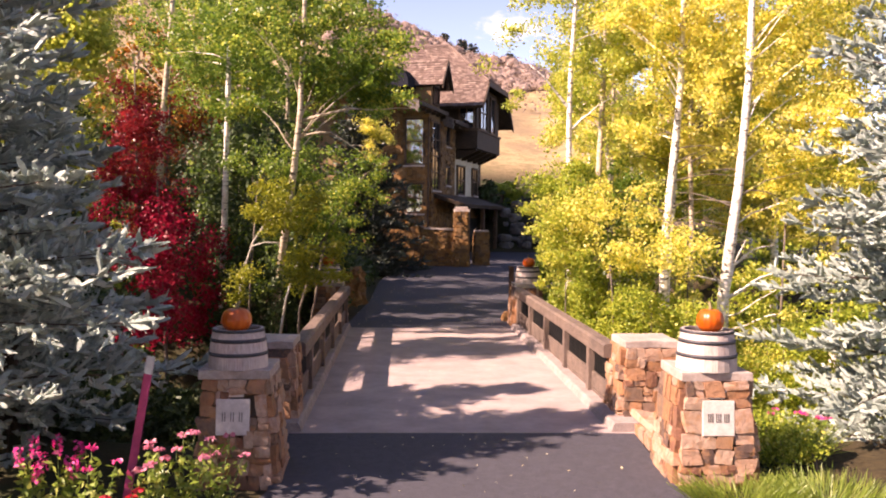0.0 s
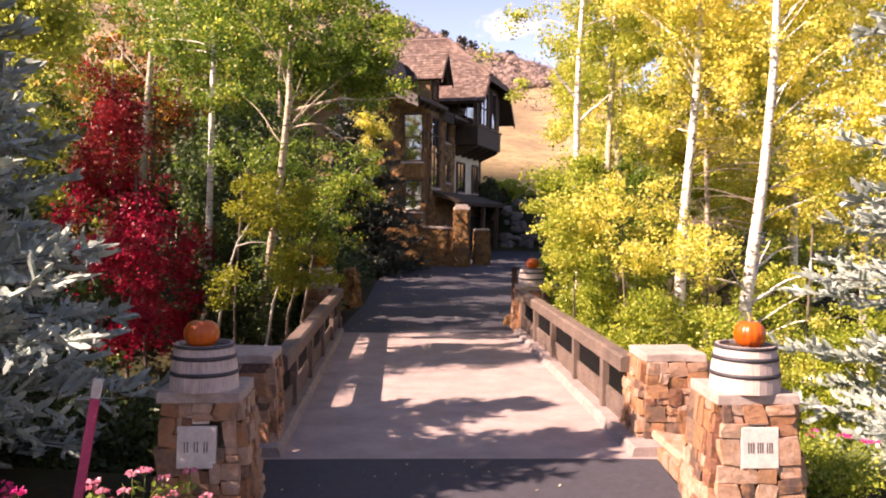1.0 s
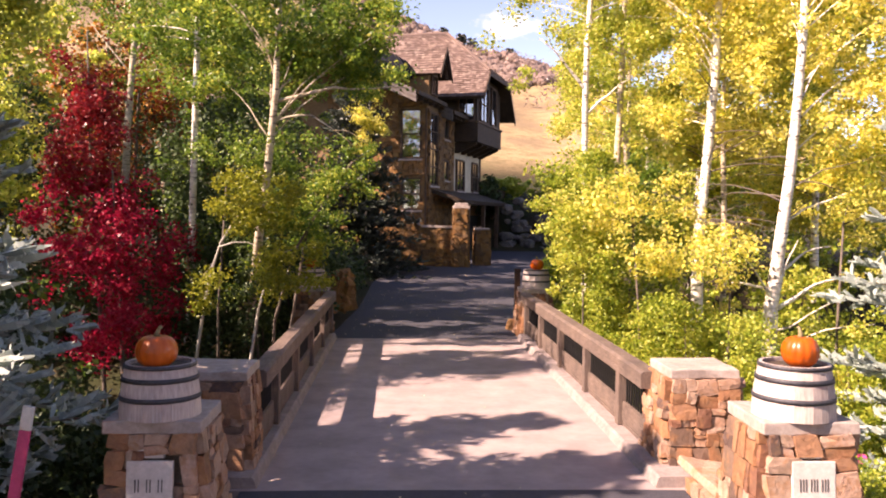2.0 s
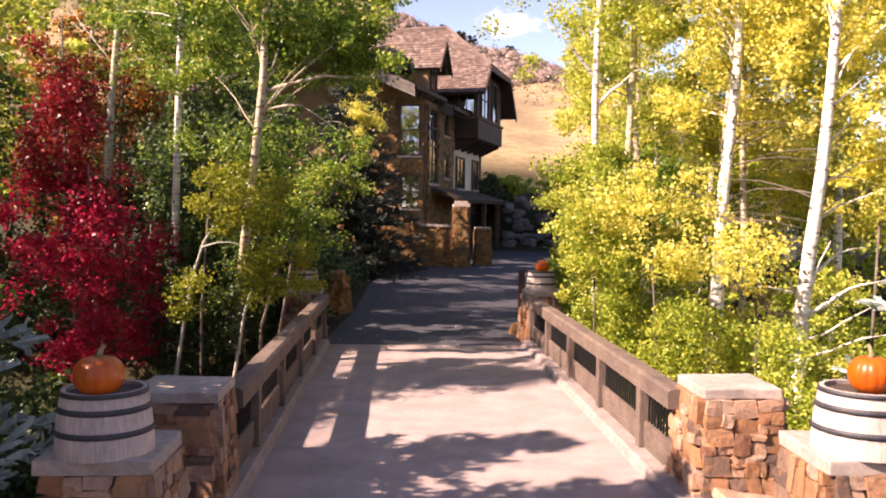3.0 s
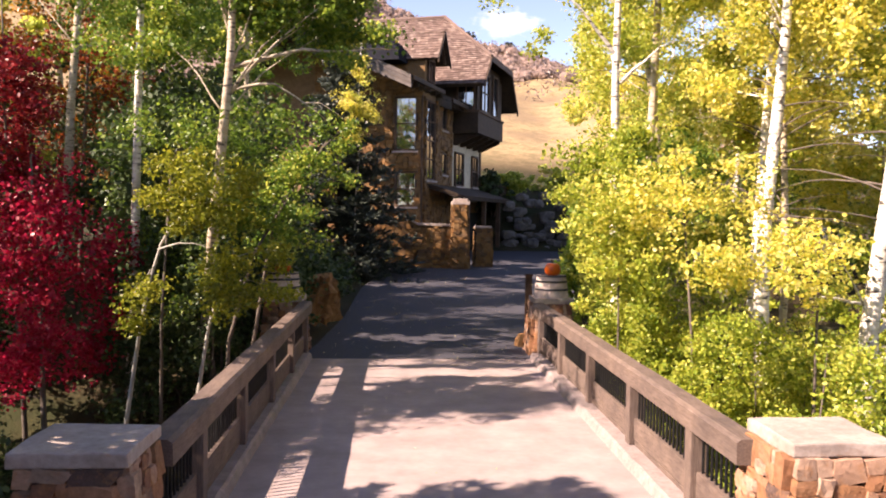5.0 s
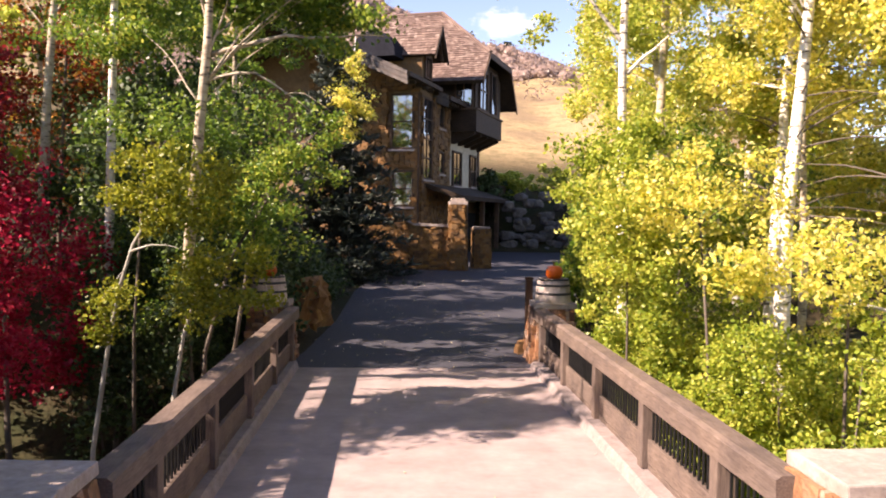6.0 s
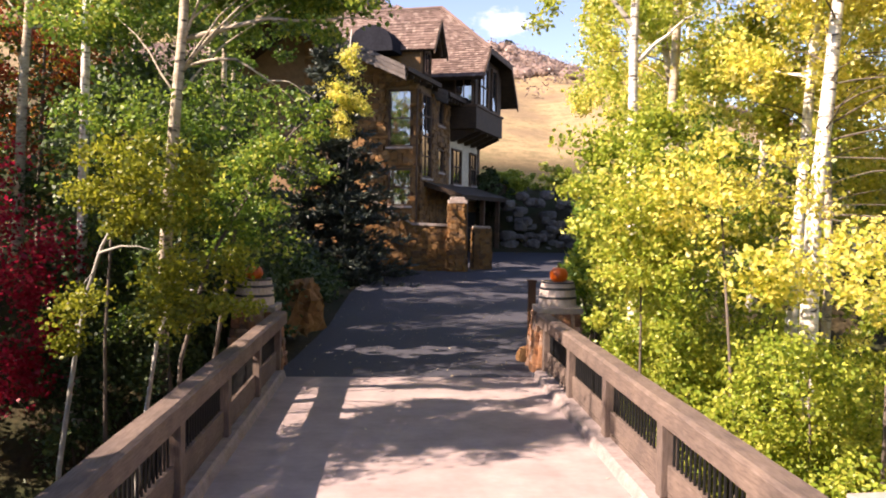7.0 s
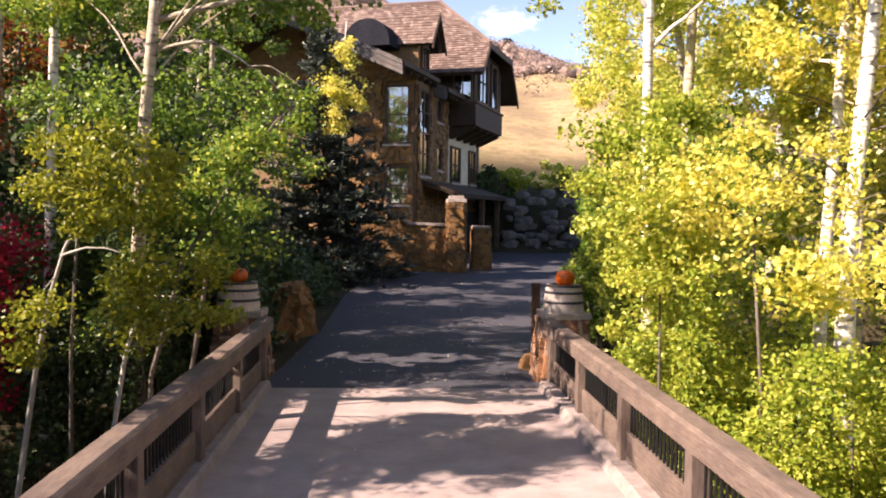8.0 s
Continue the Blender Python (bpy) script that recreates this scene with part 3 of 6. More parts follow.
def stone_pillar(name, label, x, y, base, top, w0, w1, seed, faces=(0, 1, 2, 3), plaque=0, cap_over=0.06, thick=0.11, group="", deep_ratio=1.0):
    """A battered rubble pillar with a slab cap; the top is the cap's upper side."""
    pick = random.Random(seed)
    ob = thing(name, label, "pillar", pose(x, y, 0), group)
    zc = top - thick
    d0, d1 = w0 * deep_ratio, w1 * deep_ratio
    part("core", core(w0, d0, w1, d1, base, zc, 0.09, M_MORTAR), ob)
    hole = None
    if plaque:
        def hole(p):
            return p.y < -w1 / 2 + 0.03 and abs(p.x) < 0.17 and 0.46 < p.z < 0.9
    quads = pillar_faces(w0, d0, w1, d1, base, zc)
    for i in faces:
        stones_on(ob, quads[i], pick, STONES, skip=hole if i == 0 else None)
    cap = rough_box("cap", (w1 + 2 * cap_over, d1 + 2 * cap_over, thick), M_CAP, 0.016, 3, 0.015, seed)
    part("cap", cap, ob, "rough-edged pale stone cap", pose(0, 0, top - thick / 2))
    if plaque:
        yf = -(w1 / 2 + (w0 - w1) / 2 * 0.45) - 0.045
        tilt = -math.degrees(math.atan2((w0 - w1) / 2, zc - base))
        pl = box("plaque", -0.19, 0.19, -0.02, 0.03, -0.205, 0.205, M_PLAQUE, ob, 0.008, "pale stone number plaque", pose(0, yf, 0.67, tilt))
        for i in range(3):
            u = -0.1 + 0.095 * i
            for du in ((-0.014, 0.014) if plaque == 1 else (-0.022, 0.004, 0.028)):
                box("lettering_bar", u + du - 0.005, u + du + 0.005, -0.0245, -0.0195, -0.05, 0.055, M_BARS, pl)
        box("tablet", -0.11, 0.11, -0.02, 0.03, -0.045, 0.045, M_PLAQUE, ob, 0.006, "small blank stone tablet", pose(0, yf + 0.045, 0.935, tilt))
    return ob


GOLD = "golden rubble pillar with pale slab cap, "
stone_pillar("gate_pillar", GOLD + "in shade behind flowers", -1.54, 8.72, -0.35, 1.2, 0.95, 0.70, 11, (0, 1, 2), 1, group="gate pillars")
stone_pillar("gate_pillar", GOLD + "sunlit beside grass", 4.06, 8.70, -0.35, 1.2, 0.98, 0.72, 12, (0, 1, 3), 2, group="gate pillars")
stone_pillar("rail_pier", GOLD + "at the shaded railing's end", -1.56, 10.86, -0.7, 1.21, 0.86, 0.70, 13, (0, 1, 2), group="rail piers")
stone_pillar("rail_pier", GOLD + "at the sunlit railing's end", 4.02, 11.1, -0.7, 1.21, 0.95, 0.77, 14, (0, 1, 3), cap_over=0.02, group="rail piers")
stone_pillar("end_pillar", GOLD + "at the bridge's shaded end", -1.68, 22.05, -0.5, 1.16, 0.98, 0.70, 15, (0, 1), group="end pillars")
stone_pillar("end_pillar", GOLD + "at the bridge's sunlit end", 3.90, 22.1, -0.5, 1.16, 0.98, 0.70, 16, (0, 3), group="end pillars")


def footing_wall(x0, x1, y0, y1, z0, z1, seed):
    """A low rubble wall with a sloped pale coping between gate pillar and pier."""
    pick = random.Random(seed)
    ob = thing("footing_wall", "low rubble footing wall with a sloped stone top beside the drive", "wall", pose((x0 + x1) / 2, (y0 + y1) / 2, 0))
    w, d = x1 - x0, y1 - y0
    part("core", core(w, d, w, d, z0, z1, 0.08, M_MORTAR), ob)
    quads = pillar_faces(w, d, w, d, z0, z1)
    for i in (0, 3):
        stones_on(ob, quads[i], pick, STONES)
    part("coping", rough_box("coping", (w + 0.06, d, 0.09), M_STONE, 0.02, 3, 0.02, seed), ob, "rough pinkish stone coping", pose(0, 0, z1 + 0.03, 0, 8, 0))


footing_wall(3.72, 4.3, 9.2, 10.66, -0.5, 0.12, 17)


# ---- barrels and pumpkins ----
def half_barrel(x, y, z, turn, label, scale=1.0):
    """The upper half of a cask: staves between hoops, its head up."""
    ob = thing("half_barrel", label, "barrel", pose(x, y, z, 0, 0, turn) @ Matrix.Scale(scale, 4), "half barrels on pillars")
    h, n = 0.48, 14
    rad = lambda k: 0.365 - 0.055 * k ** 1.8
    step = 2 * math.pi / n
    rows = 6
    verts, faces = [], []
    for i in range(rows + 1):
        k = i / rows
        r, w = rad(k), step * 0.496
        for a, rr in ((-w, r - 0.004), (0, r), (w, r - 0.004), (w, r - 0.03), (-w, r - 0.03)):
            verts.append((rr * math.cos(a), rr * math.sin(a), h * k))
    for i in range(rows):
        for j in range(5):
            a, b = i * 5 + j, i * 5 + (j + 1) % 5
            faces.append((a, b, b + 5, a + 5))
    faces += [(4, 3, 2, 1, 0), tuple(rows * 5 + j for j in range(5))]
    stave = mesh_of("stave", verts, faces, M_STAVE)
    for i in range(n):
        part("stave", stave, ob, at=pose(0, 0, 0, 0, 0, 360 * i / n))
    for k0, k1 in ((0.33, 0.42), (0.68, 0.77), (0.93, 1.0)):
        p = [(rad(k0) + 0.001, h * k0), (rad(k0) + 0.006, h * k0), (rad(k1) + 0.006, h * k1), (rad(k1) + 0.001, h * k1)]
        part("hoop", mesh_of("hoop", *lathe(p, 40), M_HOOP, True), ob)
    part("head", mesh_of("head", *lathe([(0.0, h - 0.035), (rad(1) - 0.025, h - 0.035), (rad(1) - 0.025, h - 0.06), (0.0, h - 0.06)], 32), M_HEAD), ob, "dark recessed wooden barrel head")
    return ob


def pumpkin(x, y, z, r, turn, label, squash=0.82):
    ob = thing("pumpkin", label, "pumpkin", pose(x, y, z, 0, 0, turn), "pumpkins on barrels")
    prof = []
    for i in range(17):
        a = math.pi * i / 16
        rr = r * math.sin(a) ** 0.8
        zz = r * squash * (1 - math.cos(a))
        if i > 12:
            zz -= r * 0.12 * ((i - 12) / 4) ** 2
        prof.append((max(rr, 0.004), zz))
    part("body", mesh_of("body", *lathe(prof, 84, 14, 0.032), M_PUMPKIN, True), ob, "ribbed orange pumpkin skin")
    zt = prof[-1][1]
    path = [(0, 0, zt - 0.01), (0.004, 0, zt + 0.03), (0.018, 0.004, zt + 0.065), (0.04, 0.01, zt + 0.085)]
    part("stem", mesh_of("stem", *tube(path, [0.032, 0.02, 0.015, 0.018], 7), M_STEM, True), ob, "dry curved stem")
    return ob


def timber_post(x, y, top):
    ob = thing("timber_post", "dark brown timber post behind the end pillar", "post", pose(x, y, 0))
    box("shaft", -0.07, 0.07, -0.07, 0.07, -0.1, top - 0.05, M_POST_BROWN, ob, 0.012)
    box("cap", -0.085, 0.085, -0.085, 0.085, top - 0.049, top, M_POST_BROWN, ob, 0.015)


M_POST_BROWN = wood("brown_post", (0.06, 0.03, 0.018), (0.14, 0.075, 0.045), (12, 12, 1))
timber_post(3.52, 22.75, 1.6)

WASH = "whitewashed half barrel with steel hoops, "
half_barrel(-1.54, 8.58, 1.2, 5, WASH + "in shade", 0.94)
half_barrel(4.03, 8.58, 1.2, 40, WASH + "in full sun", 0.98)
half_barrel(-1.70, 22.0, 1.16, 12, WASH + "half hidden by leaves")
half_barrel(3.90, 22.1, 1.16, 50, WASH + "beside shrubs", 0.98)
pumpkin(-1.54, 8.46, 1.617, 0.175, 20, "ripe orange pumpkin with a stem on a shaded barrel")
pumpkin(4.03, 8.48, 1.64, 0.16, 80, "ripe orange pumpkin on a sunlit barrel", 0.9)
pumpkin(-1.70, 21.98, 1.605, 0.165, 140, "orange pumpkin on a barrel under leaves")
pumpkin(3.92, 22.1, 1.595, 0.17, 200, "orange pumpkin on a barrel before the drive", 0.88)

# ---- house ----
# local axes: s to the right along the front, d back along the side wall, z up
HOUSE = pose(1.68, 43.0, 0, 0, 0, -20)


def shingle_plane(a, b, c, d, pick, course=0.17, wide=(0.13, 0.26)):
    """Rows of shingles over a roof slope: eave left, eave right, top left, top right. Verts and faces."""
    a, b, c, d = (Vector(p) for p in (a, b, c, d))
    up = ((c + d) - (a + b)) / 2
    nrm = (b - a).cross(up).normalized()
    rows = max(2, int(up.length / course))
    verts, faces = [], []
    for j in range(rows):
        k0, k1 = j / rows, min(1.0, (j + 1.25) / rows)
        p0, p1, q0, q1 = a.lerp(c, k0), b.lerp(d, k0), a.lerp(c, k1), b.lerp(d, k1)
        length = max((p1 - p0).length, 0.02)
        u = 0.0
        while u < length:
            w = min(pick.uniform(*wide), length - u)
            f0, f1 = u / length, (u + w - 0.006) / length
            lift = 0.03 + pick.uniform(0, 0.015)
            drop = pick.uniform(-0.02, 0.02) / max(course, 0.01)
            lo0, lo1 = p0.lerp(p1, f0) - (q0 - p0) * drop, p0.lerp(p1, f1) - (q0 - p0) * drop
            hi0, hi1 = q0.lerp(q1, f0), q0.lerp(q1, f1)
            n = len(verts)
            verts += [lo0 + nrm * lift, lo1 + nrm * lift, hi1 + nrm * 0.008, hi0 + nrm * 0.008, lo0, lo1]
            faces += [(n, n + 1, n + 2, n + 3), (n + 4, n + 5, n + 1, n)]
            u += w
    return verts, faces


def slab(points, thick, material, name, parent, label=""):
    """A roof deck: a flat outline with its thickness below."""
    pts = [Vector(p) for p in points]
    nrm = (pts[1] - pts[0]).cross(pts[2] - pts[0]).normalized()
    if nrm.z < 0:
        pts.reverse()
        nrm = -nrm
    n = len(pts)
    verts = pts + [p - nrm * thick for p in pts]
    faces = [tuple(range(n)), tuple(range(n, 2 * n))[::-1]] + [((i + 1) % n, i, n + i, n + (i + 1) % n) for i in range(n)]
    return part(name, mesh_of(name, verts, faces, material), parent, label)


def window(parent, m, w, h, cols, rows, label, bar=0.05, sill=True, m_frame=None):
    """A window in a wall: its origin is the middle of its lower edge, its outer side towards -y."""
    m_frame = m_frame or M_TRIM
    pane = box("window", -w / 2, w / 2, 0.02, 0.05, 0, h, M_PANE, parent, 0, label, m)
    f = 0.09
    bm = box_bm(-w / 2 - f, -w / 2, -0.05, 0.06, -f, h + f, 0.008)
    box_bm(w / 2, w / 2 + f, -0.05, 0.06, -f, h + f, 0.008, bm)
    box_bm(-w / 2, w / 2, -0.05, 0.06, -f, 0, 0.008, bm)
    box_bm(-w / 2, w / 2, -0.05, 0.06, h, h + f, 0.008, bm)
    part("window_frame", bm_mesh("window_frame", bm, m_frame), pane)
    for i in range(1, cols):
        x = -w / 2 + w * i / cols
        box("mullion", x - bar / 2, x + bar / 2, -0.015, 0.018, 0, h, m_frame, pane)
    for j in range(1, rows):
        z = h * j / rows
        box("glazing_bar", -w / 2, w / 2, -0.02, 0.013, z - bar / 2, z + bar / 2, m_frame, pane)
    if sill:
        box("window_sill", -w / 2 - 0.16, w / 2 + 0.16, -0.13, 0.0, -f - 0.09, -f, M_CAP, pane, 0.01)
    return pane


def side_at(s, d, z):
    """A pose on a wall that faces +s."""
    return pose(s, d, z, 0, 0, 90)


def wall_with_stones(parent, name, corners, seed, label, row=(0.18, 0.4), wide=(0.25, 0.7), skip=None):
    """Joined rubble facing of a far wall."""
    pick = random.Random(seed)
    pieces = []
    for m in face_stones(corners, pick, row, wide, 0.16, skip, 0.010):
        me = pick.choice(STONES_HOUSE)
        pieces.append(([m @ v.co for v in me.vertices], [tuple(p.vertices) for p in me.polygons]))
    ob = part(name, mesh_of(name, *join(*pieces), M_STONE_HOUSE), parent, label)
    ob["kind"] = "stuff"
    return ob


def build_house():
    pick = random.Random(5)
    ob = thing("house", "rustic house of brown stone, dark timber and cream stucco", "house", HOUSE)

    # wing with its walls
    z0 = 0.2
    wing = prism([(-9.0, z0), (0.0, z0), (0.0, 8.5), (-5.6, 11.3), (-9.0, 9.3)], 0.12, 4.5, 1)
    part("wing_wall", bm_mesh("wing_wall", wing, M_MORTAR_BROWN), ob)

    def off_front(p):
        return (-1.42 < p.x < -0.22 and (5.7 < p.z < 8.35 or 3.1 < p.z < 4.9)) or p.z > 8.45 + 0.48 * -p.x

    def off_side(p):
        return (0.25 < p.y < 1.75 and 4.4 < p.z < 8.3) or (2.65 < p.y < 3.65 and (7.0 < p.z < 8.2 or 4.8 < p.z < 5.95))

    wall_with_stones(ob, "stone_facing", [(-5.4, 0.08, z0), (0.02, 0.08, z0), (-5.4, 0.08, 11.0), (0.02, 0.08, 11.0)], 21, "brown rubble stone facing", skip=off_front)
    wall_with_stones(ob, "stone_facing", [(0.04, 0.05, z0), (0.04, 4.45, z0), (0.04, 0.05, 8.3), (0.04, 4.45, 8.3)], 22, "brown rubble stone facing", skip=off_side)
    window(ob, pose(-0.82, 0.06, 5.88), 0.94, 2.32, 1, 2, "tall sash window with brown frame")
    window(ob, pose(-0.80, 0.06, 3.3), 0.94, 1.46, 1, 2, "lower sash window with brown frame")
    window(ob, side_at(0.06, 1.0, 4.56), 1.25, 3.55, 2, 4, "tall stair window with many panes")
    window(ob, side_at(0.06, 3.15, 7.1), 0.7, 1.0, 1, 1, "small square window")
    window(ob, side_at(0.06, 3.15, 4.92), 0.7, 0.92, 1, 1, "small square window")
    box("downpipe", -0.04, 0.04, -0.10, -0.02, 0.4, 8.3, M_TRIM, ob, 0.01)
    # wing roof: a deep front part over the gable wall, and a lower part behind it
    for e_s, e_z, r_s, r_z, y0, y1 in ((0.35, 8.8, -5.6, 11.4, -2.6, 2.0), (0.75, 8.42, -5.6, 10.98, 2.02, 5.0)):
        slab([(e_s, y0, e_z), (e_s, y1, e_z), (r_s, y1, r_z), (r_s, y0, r_z)], 0.16, M_TIMBER, "wing_roof", ob, "dark timber roof deck")
        part("shingles", mesh_of("shingles", *shingle_plane((e_s, y1, e_z), (e_s, y0, e_z), (r_s, y1, r_z), (r_s, y0, r_z), pick), M_SHINGLE), ob)
        slab([(r_s, y0, r_z), (r_s, y1, r_z), (-9.8, y1, 9.2), (-9.8, y0, 9.2)], 0.16, M_TIMBER, "wing_roof", ob)
        for lift, f0, f1 in ((0.03, y0 - 0.09, y0 - 0.03), (-0.17, y0 - 0.06, y0), (-0.36, y0 - 0.03, y0 + 0.05)):
            bm = prism([(e_s, e_z + lift - 0.18), (e_s, e_z + lift), (r_s, r_z + lift), (r_s, r_z + lift - 0.18)], f0, f1, 1)
            part("rake_board", bm_mesh("rake_board", bm, M_FASCIA), ob, "weathered grey rake board")
        box("gutter", e_s, e_s + 0.12, y0, y1, e_z - 0.2, e_z + 0.0, M_TIMBER, ob, 0.02)
        for i in range(6):
            d = y0 + 0.25 + i * (y1 - y0 - 0.4) / 5
            box("rafter_tail", 0.06, e_s - 0.02, d - 0.06, d + 0.06, e_z - 0.36, e_z - 0.18, M_TIMBER, ob, 0.01)

    # gabled dormer towards the side
    dc, half, dz, peak = 2.1, 0.78, 10.42, 11.55
    bm = prism([(dc - half, 8.5), (dc + half, 8.5), (dc + half, dz + 0.1), (dc, peak - 0.2), (dc - half, dz + 0.1)], -4.0, -0.35, 0)
    part("dormer_wall", bm_mesh("dormer_wall", bm, M_STONE_HOUSE), ob, "brown plastered dormer wall")
    slope = (peak - dz) / half
    over = 0.24
    lo_z = peak - slope * (half + over)
    for s in (-1, 1):
        e = dc + s * (half + over)
        slab([(0.35, e, lo_z + 0.12), (-4.5, e, lo_z + 0.12), (-4.5, dc, peak + 0.12), (0.35, dc, peak + 0.12)], 0.12, M_TIMBER, "dormer_roof", ob)
        bm = prism([(e, lo_z - 0.08), (e, lo_z + 0.14), (dc, peak + 0.14), (dc, peak - 0.08)], 0.35, 0.42, 0)
        part("rake_board", bm_mesh("rake_board", bm, M_TIMBER), ob)
        arch = prism([(dc + s * (half + 0.1), lo_z + 0.1), (dc + s * (half - 0.15), lo_z + 0.1), (dc + s * (half - 0.2), dz), (dc + s * 0.3, peak - 0.55), (dc, peak - 0.5), (dc, peak - 0.25)], 0.1, 0.22, 0)
        part("brace", bm_mesh("brace", arch, M_TRIM), ob, "curved timber gable brace")
    part("shingles", mesh_of("shingles", *shingle_plane((-4.5, dc - half - over, lo_z + 0.13), (0.38, dc - half - over, lo_z + 0.13), (-4.5, dc, peak + 0.13), (0.38, dc, peak + 0.13), pick), M_SHINGLE), ob)
    window(ob, side_at(-0.28, dc, 9.3), 0.8, 0.9, 2, 1, "dormer window", sill=False)

    # dark curved roof beside the dormer
    arc = [(-2.25 - 1.05 * math.cos(math.pi * i / 14), 10.0 + 1.15 * math.sin(math.pi * i / 14) ** 0.8) for i in range(15)]
    part("eyebrow_roof", bm_mesh("eyebrow_roof", prism(arc, 0.0, 1.28, 1), M_SLATE), ob, "dark slate curved eyebrow roof")

    # main block: stucco storey below, timber bay above
    box("stucco_wall", -9, 0.0, 4.55, 10.6, 3.6, 7.1, M_STUCCO, ob, 0.0, "cream stucco wall")
    box("corner_board", -0.02, 0.06, 4.5, 4.72, 3.6, 6.9, M_TRIM, ob, 0.01)
    box("corner_board", -0.02, 0.06, 10.3, 10.62, 3.6, 6.9, M_TRIM, ob, 0.01)
    window(ob, side_at(0.07, 6.0, 4.45), 1.45, 1.6, 2, 2, "stucco wall window with brown frame")
    window(ob, side_at(0.07, 9.15, 4.5), 1.05, 1.58, 2, 2, "stucco wall window with brown frame")
    box("lower_wall", -9, -0.05, 4.55, 10.6, 0.3, 3.6, M_STONE_HOUSE, ob)
    box("timber_bay", -9, 1.31, 4.8, 10.2, 7.12, 10.3, M_TIMBER, ob, 0.02, "dark timber bay jutting over the stucco wall")
    box("bay_skirt", 0.05, 1.39, 4.72, 10.28, 7.04, 8.1, M_TIMBER, ob, 0.02)
    box("bay_sill", 0.0, 1.46, 4.66, 10.34, 8.1, 8.2, M_TRIM, ob, 0.01)
    for i in range(5):
        d = 4.95 + i * 1.27
        bm = prism([(0.02, 6.45), (0.2, 6.45), (1.25, 6.92), (1.25, 7.03), (0.02, 7.03)], d, d + 0.16, 1)
        part("bracket", bm_mesh("bracket", bm, M_TIMBER), ob)
    window(ob, pose(0.72, 4.74, 8.25), 0.8, 1.5, 2, 1, "bay window with dark frame", sill=False)
    window(ob, side_at(1.37, 6.2, 8.3), 1.5, 1.85, 2, 2, "bay window with dark frame", sill=False)
    window(ob, side_at(1.37, 8.4, 8.3), 1.0, 2.05, 1, 1, "bay window reflecting yellow leaves", sill=False)
    # clipped-gable roof
    rd, rz, k = 7.45, 13.6, 1.127
    d0, d1, zc = 3.7, 11.6, 10.95
    ze = rz - k * (rd - d0)
    zb = rz - k * (d1 - rd)
    da, db = rd - (rz - zc) / k, rd + (rz - zc) / k
    so, apex = 1.95, -1.25
    A, B, Cc, D = (so, d0, ze), (so, da, zc), (apex, rd, rz), (-9, rd, rz)
    slab([(-9, d0, ze), A, B, Cc, D], 0.2, M_TIMBER, "main_roof", ob)
    slab([(so, db, zc), (so, d1, zb), (-9, d1, zb), D, Cc], 0.2, M_TIMBER, "main_roof", ob)
    slab([B, (so, db, zc), Cc], 0.2, M_TIMBER, "main_roof", ob)
    s1 = join(shingle_plane((-9, d0, ze), A, (-9, da, zc), B, pick), shingle_plane((-9, da, zc), B, D, Cc, pick))
    part("shingles", mesh_of("shingles", *s1, M_SHINGLE), ob, "weathered cedar shingles")
    part("shingles", mesh_of("shingles", *shingle_plane(B, (so, db, zc), (apex, rd - 0.02, rz), (apex, rd + 0.02, rz), pick), M_SHINGLE), ob)
    for p in ([(d0, ze - 0.28), (d0, ze), (da, zc), (da, zc - 0.28)], [(d1, zb - 0.28), (d1, zb), (db, zc), (db, zc - 0.28)], [(da, zc - 0.28), (da, zc), (db, zc), (db, zc - 0.28)]):
        part("rake_board", bm_mesh("rake_board", prism(p, so - 0.02, so + 0.05, 0), M_TRIM), ob)
    ridge = [Vector(B), Vector(Cc)]
    part("hip_cap", mesh_of("hip_cap", *tube([ridge[0], ridge[1], Vector((-9, rd, rz))], [0.11, 0.11, 0.11], 6), M_SHINGLE), ob)
    bm = prism([(4.9, 10.2), (10.1, 10.2), (db - 0.1, zc - 0.2), (da + 0.1, zc - 0.2)], -8, 1.28, 0)
    part("gable_wall", bm_mesh("gable_wall", bm, M_TIMBER), ob)
    box("skylight", -3.6, -2.4, 5.15, 5.9, 11.25, 11.75, M_TIMBER, ob, 0.02)

    # entrance canopy with posts
    slab([(1.9, 0.6, 3.75), (1.9, 10.4, 3.75), (0.0, 10.4, 4.35), (0.0, 0.6, 4.35)], 0.2, M_TIMBER, "porch_roof", ob, "dark timber porch roof")
    for d in (2.2, 5.4, 8.6):
        box("porch_post", 1.45, 1.67, d, d + 0.22, 0.4, 3.7, M_TRIM, ob, 0.015)
    # Flat panels, no room behind: near-black colour stands in for the porch's shade.
    box("entrance", 0.061, 0.09, 5.0, 6.2, 0.6, 2.9, M_PORCH_SHADE, ob)
    box("garage_door", 0.0, 0.05, 6.8, 10.0, 0.6, 3.0, M_PORCH_SHADE, ob, 0.0, "garage door painted near black for the porch's shade")
    # low lean-to wall beyond the porch
    box("rear_wing", -6, 1.2, 10.7, 14.5, 0.6, 4.6, M_TIMBER, ob, 0.02)

    # wing towards the trees, dark and half hidden
    box("side_wing", -17.5, -8.9, 1.5, 10, 0.4, 9.3, M_TIMBER, ob, 0.02, "dark timber side wing behind trees")
    slab([(-8.5, 0.8, 9.2), (-8.5, 5.8, 12.2), (-18.5, 5.8, 12.2), (-18.5, 0.8, 9.2)], 0.2, M_TIMBER, "side_roof", ob)
